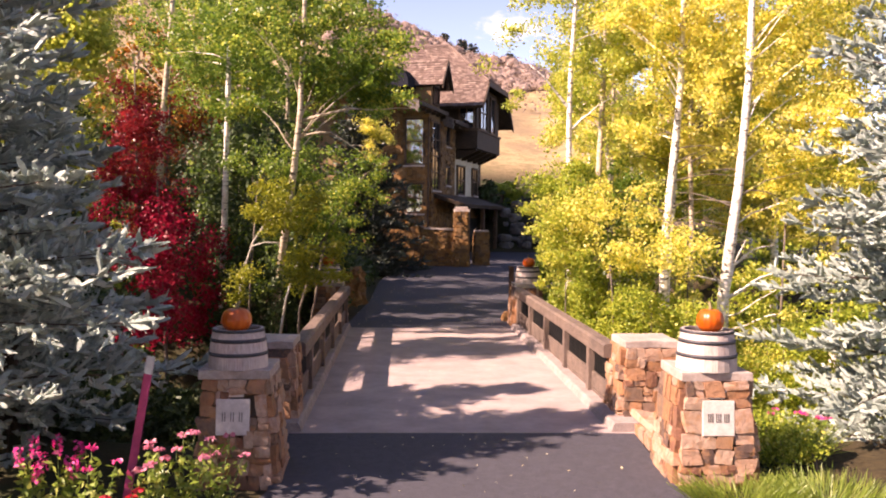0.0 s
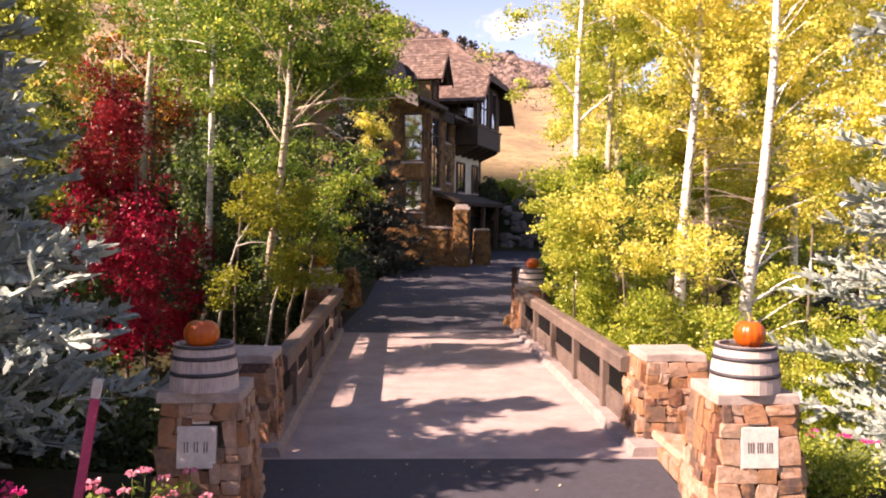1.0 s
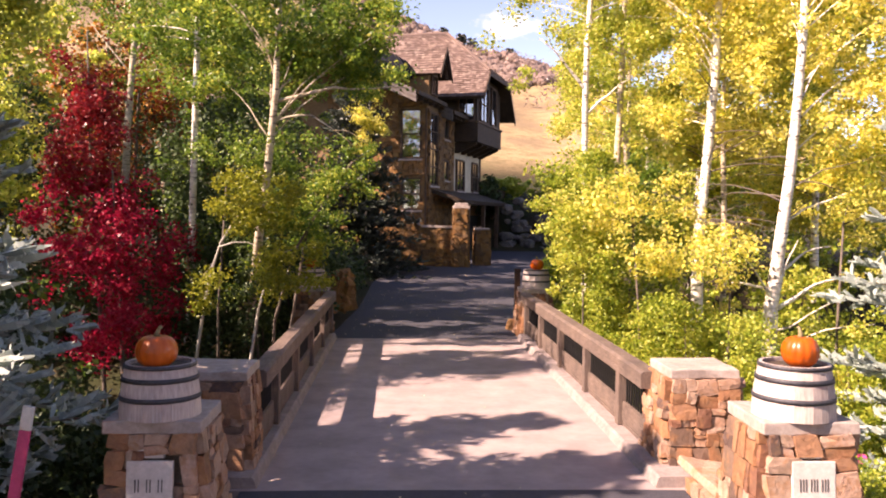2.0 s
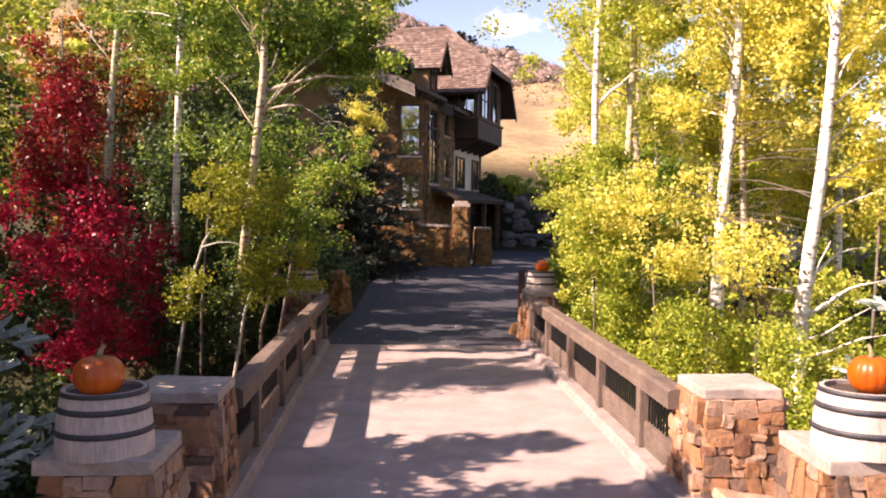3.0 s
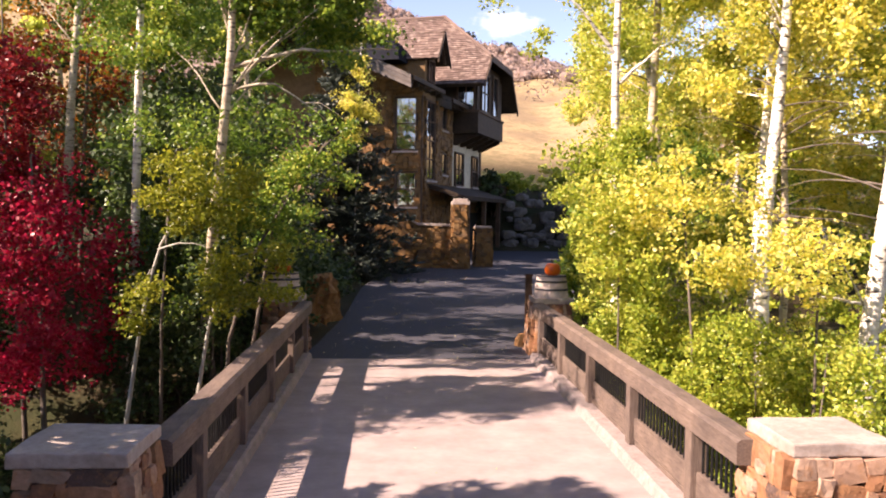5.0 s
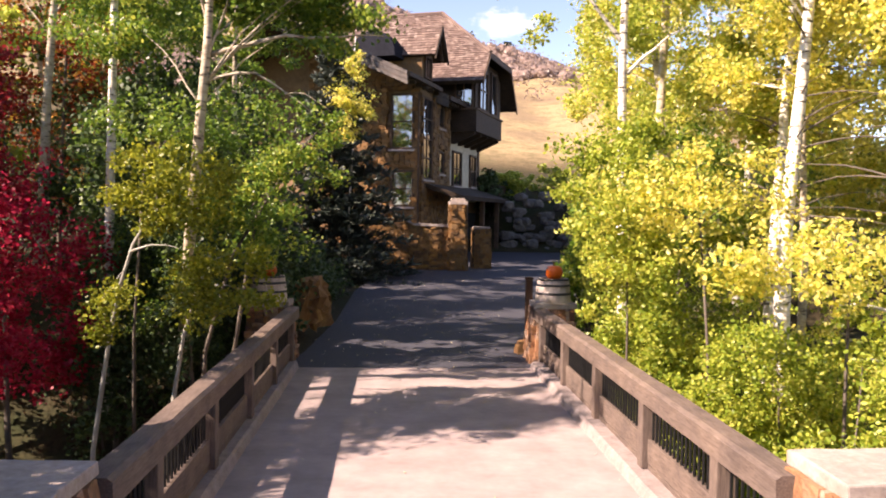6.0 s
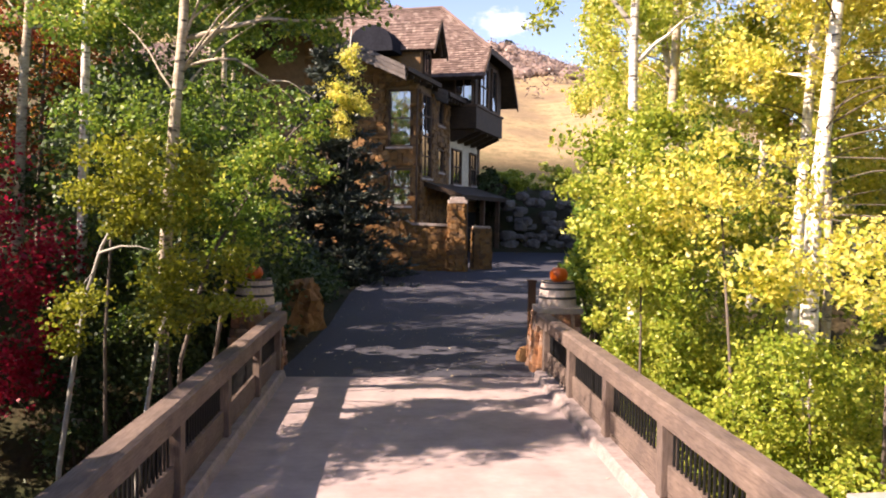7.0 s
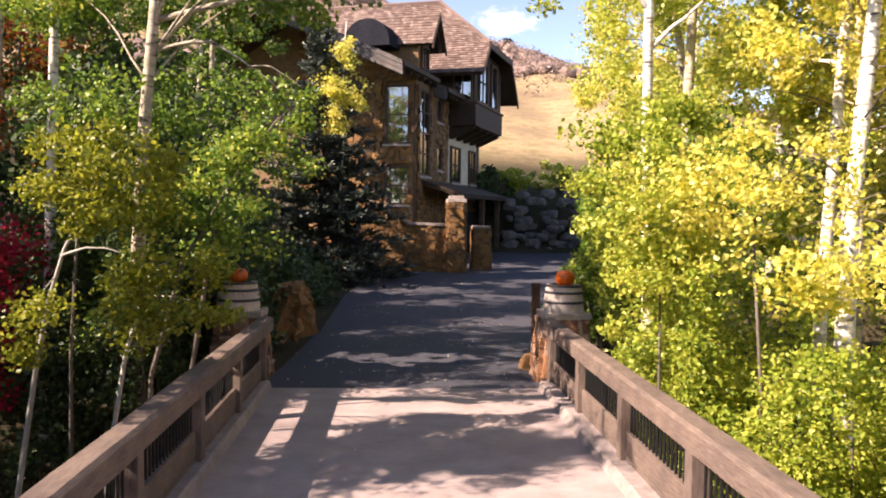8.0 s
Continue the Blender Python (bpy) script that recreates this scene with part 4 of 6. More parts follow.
    part("shingles", mesh_of("shingles", *shingle_plane((-18.5, 0.8, 9.22), (-8.5, 0.8, 9.22), (-18.5, 5.8, 12.22), (-8.5, 5.8, 12.22), pick, 0.3, (0.25, 0.5)), M_SHINGLE), ob)
    return ob


build_house()


def stair_wall():
    """Stone retaining wall of the entrance stair with a slab coping."""
    pick = random.Random(31)
    ob = thing("stair_wall", "golden stone stair wall with a sloping slab coping beside the drive", "wall", pose(0, 40.2, 0))
    x0, x1, x2 = -0.6, 1.46, 2.92
    zl = 3.6
    part("core", bm_mesh("core", prism([(x0, 0.3), (x2, 0.3), (x2, 2.36), (x1, 2.4), (x0, zl)], 0.09, 0.5, 1), M_MORTAR_BROWN), ob)

    def above(p):
        return p.z > (2.32 if p.x > x1 else 2.34 + (x1 - p.x) * 0.58)
    stones_on(ob, [(x0, 0.05, 0.35), (x2, 0.05, 0.35), (x0, 0.05, 3.6), (x2, 0.05, 3.6)], pick, STONES_HOUSE, row=(0.2, 0.4), wide=(0.25, 0.6), deep=0.16, skip=above)
    part("coping", bm_mesh("coping", prism([(x0, zl), (x1, 2.41), (x2, 2.37), (x2, 2.47), (x1, 2.51), (x0, zl + 0.1)], -0.06, 0.56, 1), M_CAP), ob, "pale slab coping")
    ob2 = thing("drive_pillar", "tall golden stone pillar with a double slab cap by the stair", "pillar", pose(3.27, 40.25, 0))
    part("core", core(0.66, 0.66, 0.52, 0.52, 0.3, 3.3, 0.1, M_MORTAR_BROWN), ob2)
    for i in (0, 1, 3):
        stones_on(ob2, pillar_faces(0.68, 0.68, 0.54, 0.54, 0.4, 3.3)[i], pick, STONES_HOUSE, row=(0.2, 0.4), wide=(0.25, 0.5), deep=0.14)
    part("cap", rough_box("cap", (0.74, 0.74, 0.14), M_CAP, 0.02, 2, 0.02, 4), ob2, at=pose(0, 0, 3.37))
    part("cap", rough_box("cap", (0.58, 0.58, 0.12), M_CAP, 0.02, 2, 0.02, 5), ob2, at=pose(0, 0, 3.5))
    ob3 = thing("low_wall", "short golden stone wall end beside the porch", "wall", pose(4.35, 41.2, 0))
    part("core", core(0.7, 0.6, 0.62, 0.5, 0.4, 2.3, 0.1, M_MORTAR_BROWN), ob3)
    for i in (0, 1, 3):
        stones_on(ob3, pillar_faces(0.7, 0.6, 0.62, 0.5, 0.45, 2.3)[i], pick, STONES_HOUSE, row=(0.2, 0.4), wide=(0.25, 0.5), deep=0.14)
    part("cap", rough_box("cap", (0.72, 0.6, 0.09), M_CAP, 0.015, 2, 0.02, 6), ob3, at=pose(0, 0, 2.345))
    rail = thing("stair_handrail", "thin dark iron handrail on the stair", "handrail", pose(3.75, 40.6, 0))
    part("bar", mesh_of("bar", *tube([(0.0, 0, 2.45), (0.5, 0.5, 1.75)], [0.025, 0.025], 6), M_IRON), rail)
    for k in (0.0, 0.5, 1.0):
        part("upright", mesh_of("upright", *tube([(0.5 * k, 0.5 * k, 0.5), (0.5 * k, 0.5 * k, 2.45 - 0.7 * k)], [0.015, 0.015], 6), M_IRON), rail)


stair_wall()


# ---- boulders ----
def boulder(x, y, z, size, seed, material, label, squash=(1, 0.8, 0.62), turn=0):
    bm = bmesh.new()
    bmesh.ops.create_icosphere(bm, subdivisions=3, radius=1.0)
    for v in bm.verts:
        n = 0.26 * noise.noise(v.co * 1.1 + Vector((seed * 5.3, 0, 0))) + 0.09 * noise.noise(v.co * 3.1 + Vector((seed, 2, 0)))
        v.co *= 1 + n
        for a in range(3):
            v.co[a] = max(-0.86, min(0.86, v.co[a])) * squash[a] * size
    ob = part("boulder", bm_mesh("boulder", bm, material, False), at=pose(x, y, z, 0, 0, turn))
    return tagged(ob, label, "boulder", "boulders")


def boulders():
    pick = random.Random(41)
    for i in range(112):
        x, z = 6.7 + 6.2 * pick.random(), 0.85 + 3.0 * (i % 8) / 7 + pick.uniform(-0.15, 0.15)
        boulder(x, 50.9 + 0.28 * (z - 1) + pick.uniform(-0.15, 0.15), z, pick.uniform(0.26, 0.5), i, M_BOULDER, "rough grey boulder stacked in a bank wall", (1, 0.8, pick.uniform(0.5, 0.75)), pick.uniform(0, 360))
    for x, y, z, size, tilt, turn, seed, label in ((-1.25, 25.0, 0.8, (0.5, 0.8, 1.05), 14, 24, 71, "leaning golden stone slab behind the end pillar"), (-1.35, 26.6, 0.35, (0.7, 0.8, 1.0), -6, 50, 72, "squared golden stone on the drive's edge")):
        me = rough_box("boulder", size, M_BOULDER_GOLD, 0.24, 3, 0.06, seed)
        tagged(part("boulder", me, at=pose(x, y, z, 4, tilt, turn)), label, "boulder", "boulders")
    boulder(3.45, 22.9, 0.05, 0.22, 76, M_BOULDER_GOLD, "small golden stone at the drive's edge", (0.9, 0.8, 1.2), 15)


boulders()

# ---- trees and shrubs ----
def bent(base, top, sway, steps, seed):
    """A gently crooked line from base to top."""
    a, b = Vector(base), Vector(top)
    out = []
    for i in range(steps + 1):
        k = i / steps
        p = a.lerp(b, k)
        p += sway * math.sin(math.pi * k) * Vector((noise.noise(Vector((seed * 1.7, k * 2.2, 0))), noise.noise(Vector((seed * 2.9, k * 2.2, 5))), 0))
        out.append(p)
    return out


def limb(a, b, r, seed, rise=0.15, steps=5):
    """A tapering limb that sags or lifts on its way."""
    a, b = Vector(a), Vector(b)
    pts = []
    for i in range(steps + 1):
        k = i / steps
        p = a.lerp(b, k)
        p.z += rise * (b - a).length * math.sin(math.pi * k) * 0.5
        p += 0.05 * (b - a).length * math.sin(math.pi * k) * noise.noise_vector(Vector((seed * 1.3, k * 3, 1)))
        pts.append(p)
    return tube(pts, [max(0.004, r * (1 - 0.85 * i / steps)) for i in range(steps + 1)], 6)


def crown_centres(n, centre, radii, hollow=0.35, seed=0):
    """Tuft centres in an uneven crown, fewer towards its middle."""
    g = np.random.default_rng(seed + 100)
    out = []
    while len(out) < n:
        p = g.uniform(-1, 1, 3)
        r = np.linalg.norm(p)
        lim = 0.74 + 0.95 * noise.noise(Vector(p * 1.9) + Vector((seed * 3.3, 0, 0)))
        if r > lim or r < hollow * g.random():
            continue
        out.append(np.array(centre) + p * np.array(radii))
    return np.array(out)


def tree(name, label, category, trunk_line, r0, r1, centres, per, tuft, leaf, material, bark, seed, limbs=14, low=0.25, group="", slim=0.75, up=0.5, extra=(), second=None, droop=0.3, near=False, twigs=None):
    """A tree from a trunk line and leaf tufts; limbs reach from the trunk to some tufts."""
    base = Vector(trunk_line[0])
    ob = thing(name, label, category, Matrix.Translation(base), group)
    pts = [Vector(p) - base for p in trunk_line]
    n = len(pts)
    radii = [r0 + (r1 - r0) * (i / (n - 1)) ** 0.8 for i in range(n)]
    radii[0] *= 1.25
    trunk = part("trunk", mesh_of("trunk", *tube(pts, radii, 10), bark, True), ob)
    pick = random.Random(seed)
    c = centres - np.array(base)
    top = pts[-1].z
    for i in range(min(limbs, len(c))):
        q = Vector(c[pick.randrange(len(c))])
        k = min(0.97, max(low, (q.z - 0.35 * math.hypot(q.x - pts[-1].x, q.y - pts[-1].y)) / max(top, 0.1)))
        f = k * (n - 1)
        j = min(n - 2, int(f))
        p = pts[j].lerp(pts[j + 1], f - j)
        part("limb", mesh_of("limb", *limb(p, q, max(0.010, radii[j] * 0.24), seed + i, 0.12), bark, True), trunk)
    for a, b, r, rise in extra:
        part("limb", mesh_of("limb", *limb(Vector(a) - base, Vector(b) - base, r, seed + 50, rise, 7), bark, True), trunk)
    for i in range(twigs[0] if twigs else 0):
        k = pick.uniform(*twigs[1])
        j = max(0, min(n - 2, next((q for q in range(n - 1) if pts[q + 1].z + base.z > k), n - 2)))
        p = pts[j].lerp(pts[j + 1], (k - base.z - pts[j].z) / max(0.1, pts[j + 1].z - pts[j].z))
        a, ln = pick.uniform(0, 6.28), pick.uniform(0.7, 2.0)
        part("limb", mesh_of("limb", *limb(p, p + Vector((ln * math.cos(a), ln * math.sin(a), ln * pick.uniform(-0.2, 0.45))), pick.uniform(0.010, 0.02), seed + i, 0.15, 6), M_BARK_DARK, True), trunk, "thin bare dark twig")
    lift = np.array(base)
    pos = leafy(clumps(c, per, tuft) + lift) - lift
    if near:
        part("crown", round_leaves("crown", pos, leaf, material, up, droop), ob)
    else:
        part("crown", quads_mesh("crown", leaf_quads(pos, leaf, up, droop, slim), material), ob)
    if second is not None:
        mat2, share = second
        sel = c[np.random.default_rng(seed).random(len(c)) < share]
        if len(sel):
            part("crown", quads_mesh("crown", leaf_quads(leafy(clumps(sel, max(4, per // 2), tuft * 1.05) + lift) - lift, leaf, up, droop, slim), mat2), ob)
    return ob


def gz(x, y):
    return ground_z(x, y) - 0.1


LEAF = 1.0


def aspen(x, y, top_x, top_y, height, r, centre, radii, tufts, per, leaf, material, label, seed, bark=None, limbs=14, low=0.35, extra=(), second=None, tuft=0.32, via=(), more=None, twigs=None):
    line = [(x, y, gz(x, y))] + [Vector(p) for p in via] + [(top_x, top_y, height)] if via else bent((x, y, gz(x, y)), (top_x, top_y, height), 0.25, 10, seed)
    cc = crown_centres(int(tufts * 0.95), centre, radii, 0.3, seed)
    if more:
        cc = np.concatenate([cc, crown_centres(more[2], more[0], more[1], 0.1, seed + 5)])
    return tree("aspen", label, "tree", line, r, r * 0.3, cc, int(per * (1.5 if 8 < y < 22 else 1.1)), tuft, leaf * LEAF, material, bark or M_ASPEN, seed, limbs, low, "aspens", extra=extra, second=second, twigs=twigs)


def shoots(a, b, radius, g, bristle, size):
    """Needle-clad shoots from a to b: blunt soft fingers with loose needles. Quads (n, 4, 3)."""
    n = len(a)
    way = unit_rows(b - a)
    u = unit_rows(np.cross(way, g.normal(size=(n, 3))))
    v = np.cross(way, u)
    rr = (radius * g.uniform(0.75, 1.25, n))[:, None]
    rings = []
    for f, k in ((0.0, 0.55), (0.7, 0.8), (1.0, 0.25)):
        mid = a + (b - a) * f
        rings.append([mid + rr * k * (math.cos(t) * u + math.sin(t) * v) for t in (0.0, 2.09, 4.19)])
    quads = []
    for i in range(2):
        for k in range(3):
            quads.append(np.stack([rings[i][k], rings[i][(k + 1) % 3], rings[i + 1][(k + 1) % 3], rings[i + 1][k]], axis=1))
    if bristle:
        p0, p1 = np.repeat(a, bristle, axis=0), np.repeat(b, bristle, axis=0)
        p = p0 + (p1 - p0) * g.uniform(0.05, 1.0, (n * bristle, 1))
        out = unit_rows(g.normal(size=p.shape))
        w2 = unit_rows(np.repeat(way, bristle, axis=0) * 0.8 + out + (0, 0, 0.15))
        q = p + w2 * (size * g.uniform(0.7, 1.3, len(p)))[:, None]
        wide = unit_rows(np.cross(w2, g.normal(size=p.shape))) * size * 0.2
        quads.append(np.stack([p - wide, p + wide, q + wide * 0.4, q - wide * 0.4], axis=1))
    return np.concatenate(quads)


def spruce(x, y, height, radius, material, label, seed, step=0.25, whorl=8, finger=0.034, gap=0.22, bristle=4, fan=2, base=0.2, trim=0.0):
    """A conifer: tiers of drooping boughs, each a fan of side twigs that end in blunt needle-clad fingers."""
    z0 = gz(x, y)
    ob = thing("spruce", label, "tree", pose(x, y, z0), "spruces")
    g = np.random.default_rng(seed)
    pieces = [tube([(0, 0, 0), (0, 0, height * 0.5), (0, 0, height)], [0.035 * radius + 0.04, 0.028 * radius, 0.01], 8)]
    seg_a, seg_b = [], []
    size = finger * 5.6
    z = base
    while z < height - 0.1:
        k = z / height
        reach = radius * (1 - k) ** 0.8 * (0.88 + 0.24 * g.random()) + 0.1
        n = max(6, int(whorl * (0.6 + 0.4 * (1 - k))))
        spin = g.uniform(0, 6.28)
        for i in range(n):
            a = spin + 2 * math.pi * (i + g.uniform(-0.35, 0.35)) / n
            r = reach * (g.uniform(0.75, 1.12) if i % 3 else g.uniform(0.45, 0.75))
            zz = z + g.uniform(-0.35, 0.35)
            sag = g.uniform(0.36, 0.6) * (0.55 + 0.45 * (1 - k))
            way = np.array((math.cos(a), math.sin(a), 0.0))
            r *= 1 - trim * max(0.0, -way[1]) + 0.3 * trim * max(0.0, way[0]) * (1 - k)
            tan = np.array((-math.sin(a), math.cos(a), 0.0))
            roll = g.uniform(-0.3, 0.3)

            def bough(f):
                return way * r * f + np.array((0, 0, zz + r * ((0.1 + 0.5 * k) * f - sag * f * f + 0.62 * sag * f ** 3)))
            pieces.append(tube([bough(f) for f in (0, 0.35, 0.7, 1.0)], [0.02, 0.014, 0.009, 0.004], 4, False))
            m = max(2, int(r / gap) + 1)
            for j in range(m):
                f = 0.06 + 0.9 * (j + g.random() * 0.6) / m
                p = bough(f)
                for s in (-1, 1):
                    side = unit_rows((way * g.uniform(0.7, 1.0) + tan * s * g.uniform(0.6, 0.95) + np.array((0, 0, s * roll + g.uniform(-0.3, 0.55))))[None])[0]
                    ln = size * 0.8 + 0.34 * r * (1 - f) * g.uniform(0.5, 1.1)
                    q = p + side * ln - np.array((0, 0, 0.1 * ln))
                    across = np.cross(side, (0, 0, 1.0))
                    seg_a.append(p + (q - p) * max(0.0, 1 - size * 1.3 / ln))
                    seg_b.append(q)
                    for h in range(fan + int(2.2 * ln / size) - 2 if fan else 0):
                        c = p + (q - p) * g.uniform(0.05, 0.85)
                        turn = -1 if h % 2 else 1
                        d = side * 0.75 + across * turn * g.uniform(0.45, 0.9) + np.array((0, 0, g.uniform(-0.25, 0.9)))
                        seg_a.append(c)
                        seg_b.append(c + d * size * g.uniform(0.55, 0.95))
            tip = bough(1.0)
            for s in (-0.7, 0, 0.7):
                seg_a.append(bough(0.9))
                seg_b.append(tip + (way * 0.7 + tan * s + np.array((0, 0, 0.2))) * size * 0.7)
        z += step * (0.75 + 0.5 * g.random()) * (0.55 + 0.5 * (1 - k))
    part("trunk", mesh_of("trunk", *join(*pieces), M_BARK_SPRUCE, False), ob)
    part("needles", quads_mesh("needles", shoots(np.array(seg_a), np.array(seg_b), finger, g, bristle, finger * 1.5), material), ob)["kind"] = "stuff"
    return ob


def shrub(name, label, x, y, base, radii, tufts, per, leaf, material, seed, tuft=0.3, stems=9, second=None, group="", lift=1.0, bark=None):
    """A many-stemmed bush."""
    ob = thing(name, label, "shrub", pose(x, y, base), group)
    cc = crown_centres(tufts, (0, 0, lift * radii[2]), radii, 0.45, seed)
    near = y < 18 and -1 < x < 8
    per = int(per * 1.35) if near else per
    pick = random.Random(seed)
    pieces = []
    for i in range(stems):
        q = Vector(cc[pick.randrange(len(cc))])
        pieces.append(limb((pick.uniform(-0.3, 0.3), pick.uniform(-0.3, 0.3), -0.1), q, 0.03, seed + i, 0.25, 6))
    part("stem", mesh_of("stem", *join(*pieces), bark or M_BARK_DARK, True), ob)["kind"] = "stuff"
    made = (lambda c, m: round_leaves("foliage", c, leaf * 0.86, m)) if near else (lambda c, m: quads_mesh("foliage", leaf_quads(c, leaf * LEAF, 0.5, 0.3, 0.72), m))
    at = np.array((x, y, base))
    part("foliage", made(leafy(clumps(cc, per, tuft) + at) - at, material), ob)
    if second is not None:
        mat2, share, zmin = second
        sel = cc[(np.random.default_rng(seed).random(len(cc)) < share) & (cc[:, 2] > zmin)]
        if len(sel):
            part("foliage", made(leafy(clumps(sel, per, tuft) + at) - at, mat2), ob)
    return ob


# spruces
spruce(-4.7, 7.8, 7.4, 3.2, M_NEEDLE_BLUE, "dense silvery blue spruce beside the gate, lower boughs shaded", 1, 0.31, 11, 0.039, 0.25, 5, 2, 1.35, 0.5)
spruce(-4.9, 10.2, 6.6, 2.5, M_NEEDLE_BLUE, "shaded blue-grey spruce behind the gate pillar", 8, 0.36, 7, 0.045, 0.3, 3, 2)
# Out of view; it only shades the lower boughs of the spruce above.
spruce(-7.4, 9.4, 5.8, 2.2, M_NEEDLE_BLUE, "smaller unseen blue-grey spruce, kept to shade its neighbour", 2, 0.5, 7, 0.055, 0.42, 2, 2)
spruce(8.2, 10.9, 8.6, 2.9, M_NEEDLE_BLUE, "sunlit silvery blue spruce beside the gate", 3, 0.34, 7, 0.039, 0.26, 5, 2, 0.0)
spruce(-1.6, 36.4, 8.6, 3.2, M_NEEDLE_DARK, "dark green spruce beside the drive, in shade", 4, 0.42, 13, 0.048, 0.32, 3, 3)
spruce(9.5, 33.0, 5.5, 1.4, M_NEEDLE_BLUE, "small blue spruce on the bank", 7, 0.6, 8, 0.06, 0.4, 2, 1)

# aspens on the shaded side
aspen(-3.1, 20.9, -1.9, 18.4, 10.5, 0.13, (-2.3, 19.4, 7.9), (3.0, 2.2, 2.7), 185, 75, 0.08, M_LEAF_GREEN, "tall pale aspen with green leaves over the bridge", 11, M_ASPEN_TAN, 20, 0.55, extra=[((-2.03, 18.4, 5.2), (0.6, 18.2, 5.5), 0.042, 0.12), ((-2.06, 18.4, 4.82), (-0.4, 18.2, 4.25), 0.03, 0.4), ((-0.9, 18.25, 4.62), (-0.2, 18.1, 4.35), 0.012, 0.3)], second=(M_LEAF_LIME, 0.4), more=((-0.75, 18.6, 6.4), (1.35, 1.0, 1.0), 80), via=[(-2.95, 20.5, 0.3), (-2.55, 19.3, 2.3), (-2.2, 18.45, 4.0), (-2.05, 18.35, 5.4), (-1.98, 18.4, 7.5)])
aspen(-4.35, 20.7, -4.0, 20.7, 11.0, 0.115, (-4.2, 21.4, 8.0), (2.3, 1.9, 2.7), 85, 75, 0.08, M_LEAF_GREEN, "tall pale aspen with lime green leaves", 12, M_ASPEN, 16, 0.5, second=(M_LEAF_LIME, 0.3), more=((-4.9, 23.0, 7.5), (1.7, 1.0, 1.6), 70), via=[(-4.32, 20.7, 1.0), (-4.26, 20.7, 3.8), (-4.18, 20.7, 6.9), (-4.1, 20.7, 9.0)])
aspen(-7.35, 25.1, -6.6, 25.1, 12.0, 0.165, (-6.8, 26.0, 9.8), (2.6, 2.0, 2.9), 110, 70, 0.085, M_LEAF_GREEN, "tall pale aspen with yellow-green leaves", 13, M_ASPEN_TAN, 16, 0.6, second=(M_LEAF_LIME, 0.4), more=((-5.2, 26.9, 7.8), (1.6, 1.0, 1.8), 70), via=[(-7.3, 25.1, 2.0), (-7.16, 25.1, 5.4), (-6.9, 25.1, 8.6)])
aspen(-7.3, 29.5, -7.5, 29.5, 13.0, 0.14, (-7.0, 30.0, 8.8), (2.6, 2.0, 4.0), 45, 65, 0.12, M_LEAF_GREEN, "tall aspen deep in the stand", 14, M_ASPEN_TAN, 14, 0.4)
aspen(-6.5, 30.3, -6.35, 30.3, 13.5, 0.13, (-6.0, 30.9, 10.5), (2.4, 1.8, 3.0), 70, 65, 0.1, M_LEAF_GREEN, "aspen with thinning green leaves", 15, M_ASPEN, 14, 0.6)
aspen(-10.2, 20.0, -10.0, 20.2, 8.0, 0.14, (-10.2, 20.8, 5.0), (2.4, 2.2, 2.8), 110, 70, 0.09, M_LEAF_LIME, "pale aspen with yellow-green leaves", 16, M_ASPEN_TAN, 14, 0.4)
aspen(-10.5, 24.0, -10.4, 24.0, 9.0, 0.14, (-10.4, 24.4, 5.6), (3.0, 2.6, 4.2), 190, 65, 0.12, M_LEAF_LIME, "aspen at the edge of the stand", 17, M_ASPEN_TAN, 12, 0.3)
aspen(-10.0, 16.5, -9.8, 16.6, 7.5, 0.12, (-9.8, 17.0, 4.4), (2.4, 2.2, 3.6), 150, 65, 0.11, M_LEAF_LIME, "aspen with yellow-green leaves", 18, M_ASPEN, 12, 0.3)
aspen(-0.95, 35.9, -0.8, 35.9, 9.2, 0.05, (-1.0, 35.7, 6.9), (0.8, 0.7, 1.7), 80, 60, 0.10, M_LEAF_YELLOW, "slender yellow aspen before the stone wall", 19, M_ASPEN, 8, 0.3, second=(M_LEAF_LIME, 0.5))
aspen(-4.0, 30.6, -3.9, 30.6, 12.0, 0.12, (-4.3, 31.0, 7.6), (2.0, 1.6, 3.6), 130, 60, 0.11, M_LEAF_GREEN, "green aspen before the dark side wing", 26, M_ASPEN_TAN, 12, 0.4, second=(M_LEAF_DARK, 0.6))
aspen(-5.0, 37.0, -4.9, 37.0, 11.5, 0.13, (-5.3, 37.2, 6.2), (2.3, 1.8, 3.8), 140, 60, 0.13, M_LEAF_GREEN, "aspen before the house wing", 20, M_ASPEN_TAN, 12, 0.4)
aspen(-6.6, 39.7, -6.5, 39.7, 16.0, 0.14, (-6.5, 39.7, 12.6), (2.7, 2.6, 3.4), 230, 50, 0.16, M_LEAF_GREEN, "tall aspen beside the house wing", 25, M_ASPEN_TAN, 8, 0.4)
aspen(-9.5, 30.5, -9.5, 30.5, 11.0, 0.14, (-9.5, 30.5, 6.4), (3.4, 2.8, 5.0), 190, 60, 0.14, M_LEAF_AMBER, "amber-leaved aspen behind the stand", 21, M_ASPEN_TAN, 10, 0.3)
aspen(-13.5, 29.0, -13.5, 29.0, 13.0, 0.16, (-13.2, 29.4, 7.6), (3.4, 2.8, 6.4), 250, 60, 0.14, M_LEAF_LIME, "aspen behind the stand", 22, M_ASPEN_TAN, 10, 0.3)

